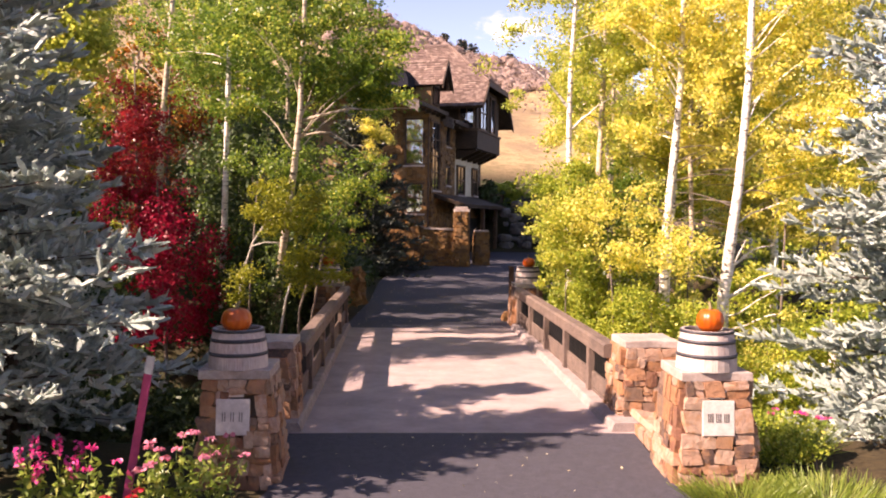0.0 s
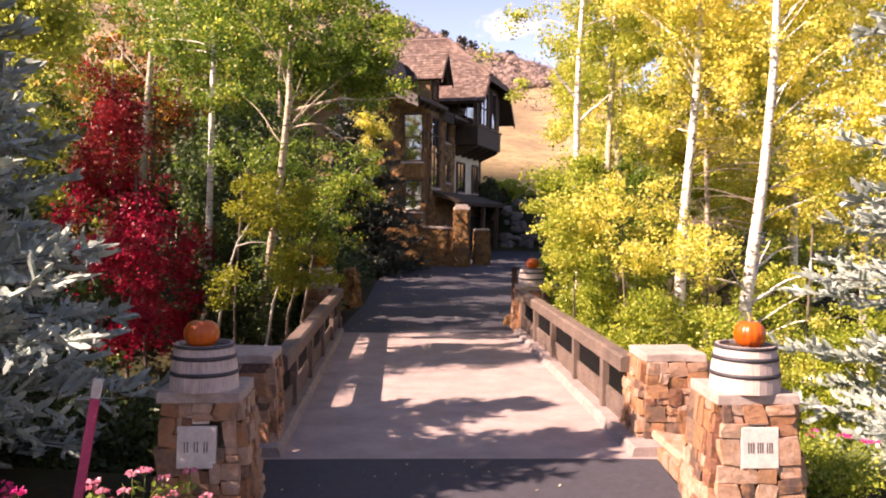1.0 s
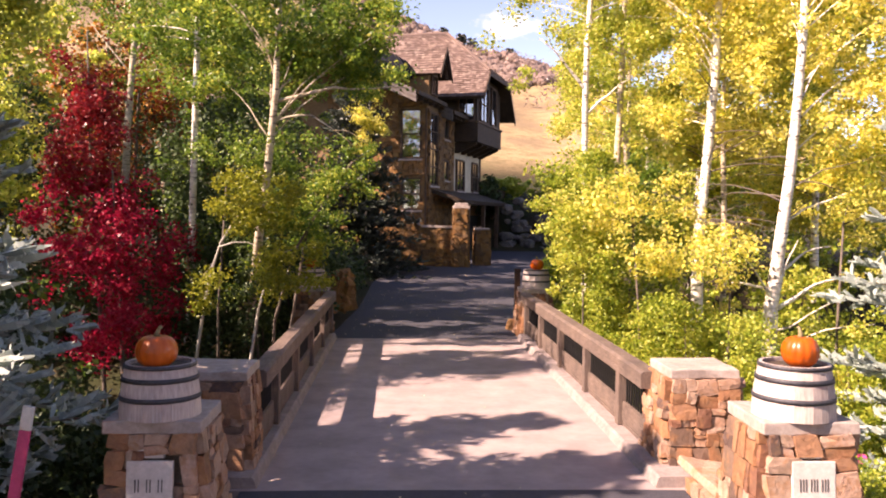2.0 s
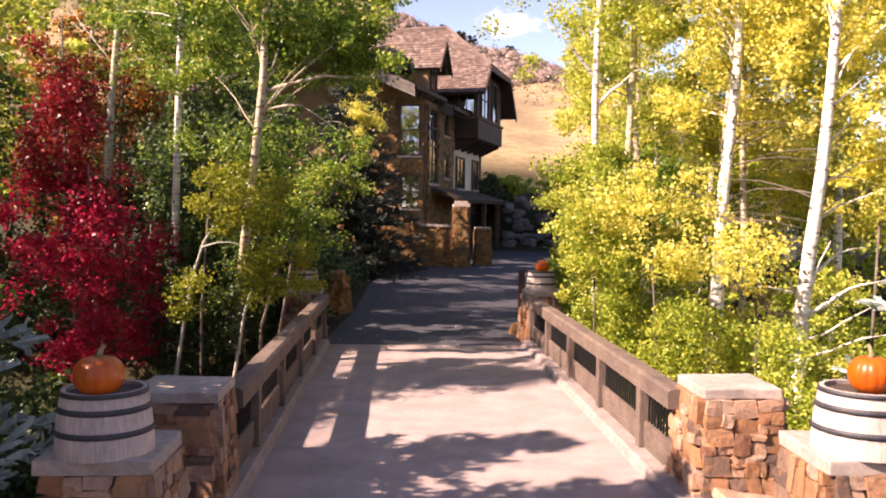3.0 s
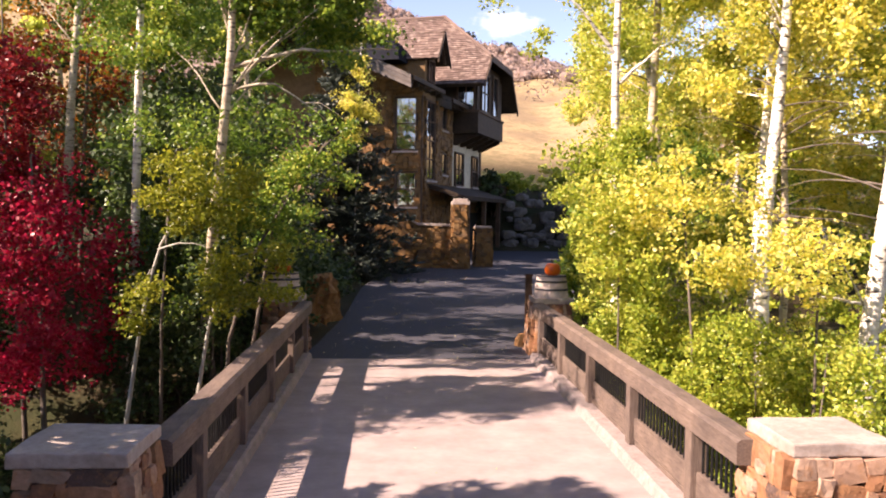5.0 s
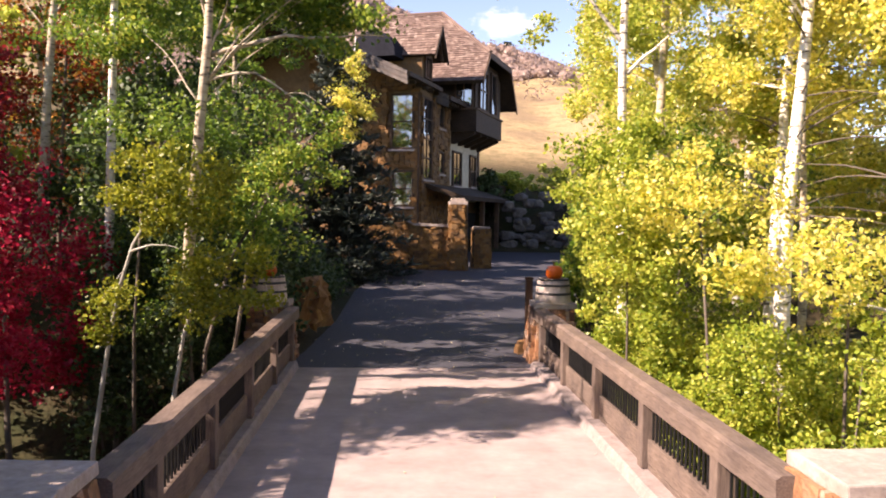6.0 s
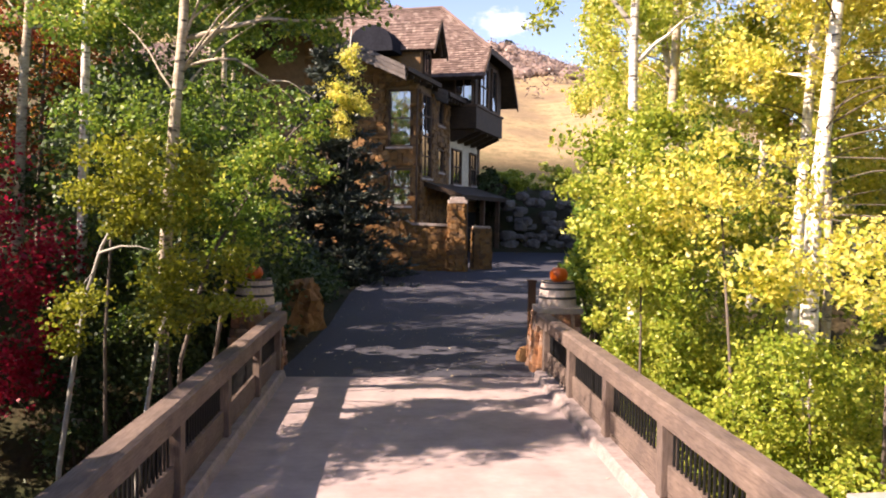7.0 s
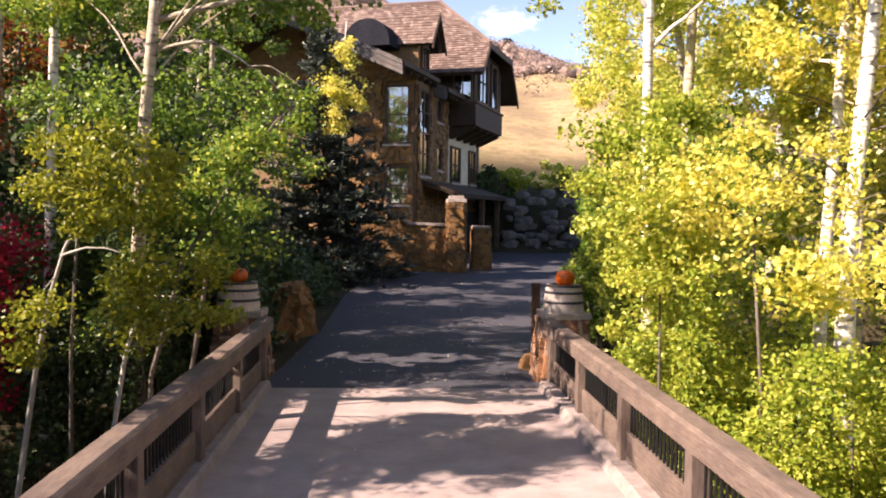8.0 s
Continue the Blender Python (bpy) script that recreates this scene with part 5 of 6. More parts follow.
aspen(-6.5, 13.7, -6.4, 13.7, 9.5, 0.1, (-6.4, 13.7, 5.4), (1.2, 1.2, 3.8), 160, 60, 0.08, M_LEAF_LIME, "open-crowned aspen behind the blue spruce", 23, M_ASPEN, 14, 0.3, more=((-6.1, 14.3, 6.5), (1.3, 0.8, 1.8), 160))
aspen(-9.0, 12.5, -8.9, 12.5, 7.0, 0.09, (-9.0, 12.5, 4.2), (1.9, 1.6, 3.0), 150, 60, 0.1, M_LEAF_YELLOW, "small yellow aspen behind the spruce", 24, M_ASPEN, 10, 0.3)

# thin young aspens by the railing
def sapling(line, r, centres, label, seed, material=None, extra=(), per=80, second=None, bark=None):
    c = np.array(centres)
    return tree("young_aspen", label, "tree", [Vector(p) for p in line], r, r * 0.4, c, int(per * 1.3), 0.26, 0.062, material or M_LEAF_LIME, bark or M_BARK_GREY, seed, 5, 0.4, "young aspens", extra=extra, near=True, second=second)


sapling([(-3.75, 18.2, -2.6), (-3.68, 18.2, -0.7), (-3.45, 18.2, 0.9), (-3.3, 18.2, 1.7), (-3.1, 18.2, 2.35), (-2.7, 17.9, 2.9)], 0.045, np.concatenate([crown_centres(42, (-2.15, 17.15, 3.15), (0.95, 0.6, 0.66), 0.1, 31), crown_centres(7, (-3.25, 17.6, 1.35), (0.35, 0.3, 0.4), 0.1, 30)]), "thin crooked young aspen with olive leaves", 31, M_LEAF_OLIVE, extra=[((-3.15, 18.2, 2.25), (-2.3, 17.9, 2.3), 0.02, 0.2)])
sapling([(-2.75, 18.0, -2.4), (-2.5, 18.0, -0.2), (-2.31, 18.0, 1.05), (-2.12, 18.0, 1.7), (-1.8, 17.5, 2.3)], 0.04, crown_centres(26, (-1.75, 17.05, 1.9), (0.85, 0.5, 0.55), 0.1, 32), "thin leaning young aspen with olive leaves", 32, M_LEAF_OLIVE)
sapling([(-2.1, 18.0, -2.4), (-2.0, 18.0, 0.8), (-1.6, 17.9, 2.2), (-1.0, 17.9, 3.2), (-0.5, 18.2, 4.0)], 0.035, np.concatenate([crown_centres(24, (-1.2, 17.8, 2.85), (0.85, 0.5, 0.8), 0.1, 35), crown_centres(14, (-0.5, 18.2, 3.75), (0.45, 0.4, 0.75), 0.1, 29)]), "young aspen with lime green leaves over the railing", 35, M_LEAF_GREEN, second=(M_LEAF_LIME, 0.7), bark=M_BARK_DARK)
sapling([(-1.95, 19.3, -2.4), (-1.85, 19.3, 0.5), (-1.5, 19.2, 2.6), (-1.1, 19.0, 3.6)], 0.045, crown_centres(34, (-1.35, 19.1, 3.1), (0.85, 0.7, 1.2), 0.2, 36), "young aspen leaning over the railing with green leaves", 36, M_LEAF_GREEN, bark=M_BARK_DARK)
sapling([(-3.3, 18.9, -2.4), (-3.3, 18.9, 1.0), (-3.1, 18.8, 3.8)], 0.035, crown_centres(36, (-2.3, 18.75, 4.15), (1.55, 0.6, 0.5), 0.1, 46), "young aspen with bright green leaves before the pale trunk", 46, M_LEAF_GREEN, bark=M_BARK_DARK)

# red maple
tree("maple", "crimson maple with bright red leaves", "tree", bent((-5.2, 19.0, -2.6), (-5.6, 19.3, 3.8), 0.15, 8, 41), 0.07, 0.015, crown_centres(110, (-5.6, 19.3, 1.7), (1.6, 1.3, 2.2), 0.25, 41), 125, 0.36, 0.078, M_LEAF_RED, M_BARK_DARK, 41, 22, 0.35)
tree("maple", "slender maple with brick-red leaves turning rusty", "tree", bent((-5.9, 19.8, -2.6), (-6.3, 19.8, 6.8), 0.15, 8, 42), 0.06, 0.015, crown_centres(66, (-6.3, 19.8, 4.6), (0.75, 0.8, 2.2), 0.25, 42), 120, 0.36, 0.078, M_LEAF_BRICK, M_BARK_DARK, 42, 16, 0.45)
cc_rust = crown_centres(95, (-7.1, 26.6, 6.5), (2.0, 1.1, 2.7), 0.25, 43)
tree("maple", "tall maple with rust-orange leaves in the stand", "tree", bent((-7.6, 26.6, -0.4), (-7.2, 26.6, 9.2), 0.15, 8, 43), 0.08, 0.02, cc_rust, 70, 0.45, 0.095, M_LEAF_ORANGE, M_BARK_DARK, 43, 16, 0.4, second=(M_LEAF_OLIVE, 0.4))

# dark understorey on the shaded side: near-black leaf colour stands in for deep shade
# Bushes round (-7.8, 13.2) are out of view, added to block the sun.
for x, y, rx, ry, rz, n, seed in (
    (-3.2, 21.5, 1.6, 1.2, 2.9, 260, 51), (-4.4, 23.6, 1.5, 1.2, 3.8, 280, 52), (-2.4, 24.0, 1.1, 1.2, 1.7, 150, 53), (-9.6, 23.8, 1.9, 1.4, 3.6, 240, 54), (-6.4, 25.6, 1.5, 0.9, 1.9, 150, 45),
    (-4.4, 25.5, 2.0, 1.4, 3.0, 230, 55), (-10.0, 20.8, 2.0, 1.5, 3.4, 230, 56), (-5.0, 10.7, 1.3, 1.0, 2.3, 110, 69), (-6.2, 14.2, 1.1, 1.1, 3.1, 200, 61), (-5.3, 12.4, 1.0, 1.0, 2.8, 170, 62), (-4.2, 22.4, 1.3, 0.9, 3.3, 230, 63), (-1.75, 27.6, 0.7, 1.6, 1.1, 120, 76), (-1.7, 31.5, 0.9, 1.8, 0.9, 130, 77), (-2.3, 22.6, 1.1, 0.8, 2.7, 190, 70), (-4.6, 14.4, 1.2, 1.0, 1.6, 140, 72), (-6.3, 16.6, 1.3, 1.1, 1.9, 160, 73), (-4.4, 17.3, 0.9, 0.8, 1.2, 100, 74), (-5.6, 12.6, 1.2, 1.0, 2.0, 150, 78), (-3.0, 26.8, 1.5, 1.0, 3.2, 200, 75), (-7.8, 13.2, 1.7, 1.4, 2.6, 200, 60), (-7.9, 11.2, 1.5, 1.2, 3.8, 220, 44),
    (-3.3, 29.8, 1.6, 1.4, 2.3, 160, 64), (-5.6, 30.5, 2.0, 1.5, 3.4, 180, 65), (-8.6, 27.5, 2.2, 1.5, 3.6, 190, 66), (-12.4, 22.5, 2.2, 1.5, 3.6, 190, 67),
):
    shrub("chokecherry", "tall chokecherry bush, leaves darkened to stand for shade", x, y, ground_z(x, y) - 0.2, (rx, ry, rz), int(n * 0.8), 36, 0.12, M_LEAF_DARK, seed, 0.38, 8, (M_LEAF_GREEN, 0.1, 2.8), "understorey bushes", 0.85)
# Near-black bushes that cover sunlit soil where only darkness belongs.
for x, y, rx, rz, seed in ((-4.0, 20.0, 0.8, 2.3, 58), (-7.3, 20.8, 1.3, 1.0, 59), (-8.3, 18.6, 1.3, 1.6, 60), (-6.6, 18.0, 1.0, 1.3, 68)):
    shrub("chokecherry", "near-black bush added for the deep shade in the gully", x, y, ground_z(x, y) - 0.2, (rx, 0.6, rz), 120, 44, 0.09, M_LEAF_DARK, seed, 0.34, 7, None, "understorey bushes", 0.85)
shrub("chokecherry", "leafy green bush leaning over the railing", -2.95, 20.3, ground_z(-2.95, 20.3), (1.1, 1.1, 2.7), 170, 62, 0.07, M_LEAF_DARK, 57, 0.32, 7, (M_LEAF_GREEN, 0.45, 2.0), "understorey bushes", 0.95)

# aspens on the sunlit side
aspen(6.8, 15.3, 7.35, 15.3, 9.6, 0.165, (7.9, 16.3, 7.0), (2.3, 1.6, 2.9), 165, 75, 0.072, M_LEAF_YELLOW, "white-barked aspen with forked low limbs and yellow leaves", 61, None, 16, 0.45, extra=[((6.87, 15.3, 1.35), (8.2, 15.2, 2.0), 0.05, 0.15), ((6.9, 15.3, 1.95), (8.0, 15.5, 2.5), 0.035, 0.2), ((6.86, 15.3, 1.75), (5.9, 15.2, 1.85), 0.03, 0.1), ((6.88, 15.3, 1.4), (7.25, 15.2, 2.6), 0.04, 0.1), ((6.85, 15.3, 0.7), (8.3, 14.6, 1.25), 0.028, 0.1), ((6.85, 15.3, 1.0), (7.7, 14.5, 1.75), 0.024, -0.1), ((6.86, 15.3, 1.55), (6.1, 14.6, 2.3), 0.022, 0.15), ((6.86, 15.3, 0.9), (5.95, 14.7, 1.3), 0.02, 0.2)], second=(M_LEAF_LIME, 0.3), via=[(6.83, 15.3, -0.8), (6.84, 15.3, 0.25), (6.86, 15.3, 1.45), (6.98, 15.3, 2.5), (7.12, 15.3, 3.66), (7.2, 15.3, 4.67), (7.28, 15.3, 6.0), (7.3, 15.3, 7.6)], more=((8.7, 15.2, 5.2), (1.7, 1.0, 1.8), 75), twigs=(9, (2.4, 5.0)))
aspen(6.2, 17.1, 6.6, 17.2, 10.5, 0.155, (6.6, 17.9, 7.4), (2.0, 1.5, 3.0), 140, 75, 0.075, M_LEAF_YELLOW, "white aspen with golden leaves", 62, None, 16, 0.45, second=(M_LEAF_LIME, 0.5), via=[(6.22, 17.1, -0.6), (6.25, 17.2, 1.5), (6.27, 17.2, 2.8), (6.43, 17.2, 4.66), (6.51, 17.2, 5.8), (6.55, 17.2, 8.0)], twigs=(16, (2.8, 5.4)))
aspen(6.75, 18.9, 7.15, 18.9, 11.0, 0.12, (7.4, 19.8, 8.0), (2.2, 1.6, 3.0), 120, 70, 0.08, M_LEAF_LIME, "white aspen with lime and golden leaves", 63, None, 14, 0.55, second=(M_LEAF_YELLOW, 0.8), more=((7.0, 20.2, 5.0), (1.3, 0.9, 1.3), 55), twigs=(12, (2.8, 5.6)))
aspen(7.45, 19.3, 7.75, 19.3, 11.0, 0.09, (9.0, 20.2, 7.4), (2.2, 1.7, 3.2), 150, 70, 0.08, M_LEAF_YELLOW, "slender aspen with yellow and lime leaves", 64, M_ASPEN_TAN, 12, 0.5, second=(M_LEAF_LIME, 0.5), more=((8.3, 20.6, 4.9), (1.5, 0.9, 1.4), 70), twigs=(14, (2.6, 5.6)))
aspen(4.45, 19.3, 4.6, 19.2, 10.5, 0.125, (4.6, 19.9, 8.3), (2.2, 1.8, 2.6), 95, 75, 0.08, M_LEAF_LIME, "white aspen with lime green leaves beside the drive", 65, None, 18, 0.5, extra=[((4.5, 19.2, 5.6), (3.4, 19.0, 6.7), 0.045, 0.1), ((4.5, 19.2, 5.2), (5.5, 19.2, 6.0), 0.04, 0.1)])
aspen(5.5, 20.9, 5.8, 20.9, 11.5, 0.13, (5.9, 22.2, 8.6), (2.5, 1.8, 3.6), 90, 70, 0.09, M_LEAF_LIME, "tan-barked aspen with yellow-green leaves", 66, M_ASPEN_TAN, 14, 0.45, second=(M_LEAF_YELLOW, 0.7))
aspen(7.0, 23.2, 5.2, 23.0, 11.5, 0.12, (5.8, 23.8, 8.6), (2.0, 2.0, 3.0), 85, 70, 0.085, M_LEAF_LIME, "leaning aspen with yellow-green leaves", 67, M_ASPEN_TAN, 12, 0.5, via=[(6.7, 23.2, 2.5), (6.3, 23.1, 5.4), (5.8, 23.0, 8.0)], twigs=(8, (2.5, 6.0)))
aspen(8.9, 25.1, 9.25, 25.1, 12.0, 0.10, (9.0, 25.6, 8.6), (2.2, 2.0, 3.2), 95, 60, 0.09, M_LEAF_YELLOW, "slender white aspen deep in the stand", 68, None, 12, 0.5, second=(M_LEAF_LIME, 0.4), twigs=(8, (2.5, 6.0)))
aspen(7.3, 26.2, 7.2, 26.2, 12.0, 0.11, (7.0, 26.4, 7.8), (1.9, 1.8, 3.6), 90, 60, 0.09, M_LEAF_LIME, "yellow-green aspen deep in the stand", 69, M_ASPEN_TAN, 12, 0.4, second=(M_LEAF_YELLOW, 0.4))
aspen(7.6, 31.0, 7.6, 31.0, 9.0, 0.1, (7.5, 31.0, 6.2), (1.7, 1.6, 3.4), 125, 65, 0.095, M_LEAF_YELLOW, "bright golden aspen beside the meadow", 70, None, 10, 0.25, second=(M_LEAF_LIME, 0.5))
aspen(10.5, 21.0, 10.6, 21.0, 11.5, 0.12, (10.6, 21.0, 7.6), (2.4, 2.2, 3.6), 120, 60, 0.09, M_LEAF_YELLOW, "golden aspen at the stand's edge", 71, None, 12, 0.4, second=(M_LEAF_LIME, 0.5), more=((10.4, 22.0, 3.7), (1.8, 1.0, 1.5), 80), twigs=(8, (2.5, 6.0)))
aspen(10.0, 17.0, 10.2, 17.0, 10.5, 0.12, (9.8, 17.0, 6.6), (2.2, 2.0, 3.4), 150, 70, 0.08, M_LEAF_LIME, "yellow-green aspen with dense leaves", 72, None, 12, 0.45, second=(M_LEAF_YELLOW, 0.5), twigs=(8, (2.5, 5.0)))
aspen(12.5, 27.5, 12.6, 27.5, 12.5, 0.13, (12.2, 27.5, 8.0), (2.8, 2.4, 4.0), 130, 60, 0.11, M_LEAF_YELLOW, "tall golden aspen far in the stand", 73, None, 10, 0.3)
aspen(8.7, 29.0, 8.7, 29.0, 9.0, 0.09, (8.6, 29.2, 5.0), (2.1, 1.5, 2.8), 120, 60, 0.09, M_LEAF_LIME, "low-crowned yellow-green aspen behind the stand", 75, None, 10, 0.3, second=(M_LEAF_YELLOW, 0.5))
aspen(10.6, 32.0, 10.6, 32.0, 11.0, 0.12, (10.6, 32.0, 7.0), (2.2, 2.2, 3.6), 120, 60, 0.11, M_LEAF_LIME, "yellow-green aspen on the bank", 74, None, 10, 0.3)

# young golden aspens over the shrubs
sapling([(4.9, 16.4, -2.4), (4.9, 16.4, 1.0), (4.7, 16.3, 2.9)], 0.03, crown_centres(46, (4.6, 16.3, 3.15), (1.5, 0.8, 0.66), 0.0, 37), "young aspen with golden leaves above the shrubs", 37, M_LEAF_YELLOW, per=36, second=(M_LEAF_LIME, 0.6), bark=M_BARK_DARK)
sapling([(4.5, 18.3, -2.2), (4.5, 18.3, 1.5), (4.6, 18.2, 3.6)], 0.03, crown_centres(58, (4.15, 17.6, 3.4), (1.0, 0.8, 1.0), 0.1, 47), "young aspen with green leaves among the shrubs", 47, M_LEAF_SHRUB, bark=M_BARK_DARK)
sapling([(3.98, 17.0, -2.4), (3.98, 17.0, 1.2), (3.95, 17.0, 3.0)], 0.025, crown_centres(46, (3.95, 17.0, 2.55), (0.5, 0.5, 0.95), 0.1, 49), "young aspen with lime leaves hiding the white trunk", 49, M_LEAF_LIME, bark=M_BARK_DARK)
sapling([(5.7, 20.0, -1.6), (5.7, 20.0, 1.5), (5.8, 20.0, 3.6)], 0.03, crown_centres(50, (5.9, 20.0, 3.4), (1.3, 0.9, 1.2), 0.1, 48), "young aspen with green leaves among the shrubs", 48, M_LEAF_GREEN, bark=M_BARK_DARK)
sapling([(6.1, 15.2, -2.4), (6.1, 15.2, 1.0), (6.0, 15.0, 2.6)], 0.03, crown_centres(46, (5.2, 15.0, 2.4), (1.45, 0.7, 0.55), 0.0, 38), "young aspen with golden leaves above the shrubs", 38, M_LEAF_YELLOW, per=36, second=(M_LEAF_LIME, 0.6), bark=M_BARK_DARK)
sapling([(8.2, 15.6, -2.4), (8.2, 15.6, 1.0), (8.2, 15.5, 3.0)], 0.04, crown_centres(45, (8.6, 15.6, 3.0), (1.2, 0.9, 1.0), 0.1, 39), "young aspen with golden leaves beside the white trunk", 39, M_LEAF_YELLOW, per=34, second=(M_LEAF_LIME, 0.8), bark=M_BARK_DARK)

# shrubs along the sunlit railing
for x, y, rx, ry, rz, n, leaf, mat, seed, second in (
    (5.25, 13.2, 1.25, 1.4, 2.1, 330, 0.065, M_LEAF_SHRUB, 81, (M_LEAF_LIME, 0.2, 2.2)),
    (4.95, 15.9, 1.2, 1.5, 2.45, 340, 0.066, M_LEAF_SHRUB, 82, (M_LEAF_LIME, 0.25, 3.0)),
    (7.6, 13.9, 1.2, 1.1, 2.1, 240, 0.068, M_LEAF_SHRUB, 83, (M_LEAF_YELLOW, 0.3, 2.8)),
    (6.0, 15.9, 0.95, 0.8, 2.45, 260, 0.066, M_LEAF_SHRUB, 103, (M_LEAF_LIME, 0.3, 2.6)),
    (5.0, 18.5, 1.2, 1.4, 2.6, 320, 0.07, M_LEAF_SHRUB, 84, (M_LEAF_LIME, 0.3, 3.2)),
    (5.45, 21.9, 1.0, 1.5, 1.6, 230, 0.075, M_LEAF_SHRUB, 85, (M_LEAF_YELLOW, 0.15, 1.8)),
    (7.6, 17.4, 1.4, 1.3, 2.5, 240, 0.07, M_LEAF_SHRUB, 86, (M_LEAF_YELLOW, 0.25, 2.6)),
    (7.4, 21.5, 1.7, 1.6, 2.2, 240, 0.08, M_LEAF_SHRUB, 87, (M_LEAF_YELLOW, 0.2, 1.6)),
    (9.2, 14.4, 1.6, 1.6, 2.4, 240, 0.075, M_LEAF_SHRUB, 88, None),
    (9.6, 19.0, 1.6, 1.6, 2.6, 220, 0.085, M_LEAF_SHRUB, 89, None),
    (6.5, 12.5, 0.9, 0.9, 1.35, 200, 0.065, M_LEAF_SHRUB, 90, None),
    (4.3, 17.4, 0.9, 1.2, 3.1, 310, 0.066, M_LEAF_SHRUB, 102, (M_LEAF_LIME, 0.4, 2.6)),
    (5.3, 24.6, 0.9, 1.6, 1.5, 180, 0.09, M_LEAF_GREEN, 91, (M_LEAF_LIME, 0.3, 1.2)),
    (6.5, 28.5, 1.2, 1.8, 2.0, 190, 0.1, M_LEAF_GREEN, 92, (M_LEAF_LIME, 0.3, 1.2)),
    (9.3, 29.5, 1.8, 1.8, 2.6, 190, 0.11, M_LEAF_SHRUB, 93, None),
    (10.6, 38.0, 1.6, 2.0, 2.2, 170, 0.13, M_LEAF_GREEN, 94, (M_LEAF_LIME, 0.3, 1.5)),
    (10.9, 43.5, 1.8, 1.8, 2.0, 170, 0.14, M_LEAF_GREEN, 95, None),
    (12.0, 48.5, 2.2, 1.6, 2.4, 160, 0.15, M_LEAF_GREEN, 96, None),
    (5.9, 52.6, 1.3, 0.8, 1.3, 90, 0.13, M_LEAF_DARK, 97, None),
    (7.0, 54.6, 1.7, 1.0, 0.7, 90, 0.13, M_LEAF_SHRUB, 100, None),
    (11.0, 55.6, 2.6, 1.2, 0.9, 110, 0.13, M_LEAF_SHRUB, 101, None),
    (12.5, 22.5, 2.0, 1.8, 2.8, 190, 0.1, M_LEAF_SHRUB, 98, None),
    (10.6, 25.2, 1.8, 1.4, 2.2, 230, 0.085, M_LEAF_GREEN, 104, (M_LEAF_LIME, 0.5, 2.4)),
    (12.0, 16.0, 2.0, 1.8, 2.8, 200, 0.09, M_LEAF_SHRUB, 99, None),
):
    shrub("shrub", "dense sunlit shrub with green and yellow leaves", x, y, ground_z(x, y), (rx, ry, rz), int(n * (0.98 if y < 20 and x < 8 else 0.6)), 60, leaf * (0.94 if y < 20 and x < 8 else 1.2), mat, seed, 0.25, 9, second, "shrubs beside the drive", 0.95)


# unseen trees behind the walk, added to cut light on the pillar fronts
for x, y, h, rx, n, seed in ((-16, -9, 13, 4.4, 190, 111), (-8, -13, 14, 4.4, 190, 112), (1, -15, 14, 4.4, 190, 113), (9, -14, 14, 4.4, 190, 114), (17, -9, 13, 4.4, 190, 115), (14, 1, 9, 4.2, 120, 117), (-9.5, -1.2, 8, 2.6, 130, 118), (-10.5, -3.6, 10, 3.2, 150, 119)):
    aspen(x, y, x + 0.3, y, h, 0.16, (x, y, h * 0.5), (rx, min(rx, 2.4), h * 0.52), n, 34, 0.3, M_LEAF_AMBER, "unseen amber tree added behind the walk to block light", seed, M_ASPEN_TAN, 6, 0.3, tuft=0.9)

# ---- flower beds and small things ----
def stake():
    ob = thing("marker_stake", "leaning pink wooden marker stake with a white tip", "stake", pose(-2.62, 7.9, -0.2, 0, 9.6, 0))
    box("shaft", -0.042, 0.042, -0.02, 0.02, 0, 1.45, M_PINK, ob, 0.006)
    box("tip", -0.042, 0.042, -0.02, 0.02, 1.451, 1.64, M_WHITE, ob, 0.006, "white painted tip")


stake()


def marker_post(x, y, top):
    """A slim square post with a bevelled cap, beside the sunlit pillar."""
    z0 = ground_z(x, y)
    ob = thing("marker_post", "slim weathered grey-green post beside the sunlit pillar", "post", pose(x, y, z0, 0, 0, 8))
    box("shaft", -0.04, 0.04, -0.03, 0.03, -0.1, top - z0 - 0.03, M_POST_GREEN, ob, 0.006)
    box("cap", -0.046, 0.046, -0.036, 0.036, top - z0 - 0.03, top - z0, M_POST_GREEN, ob, 0.012)


M_POST_GREEN = wood("grey_green_post", (0.13, 0.14, 0.075), (0.26, 0.28, 0.16), (12, 12, 1))
marker_post(4.64, 8.9, 0.87)


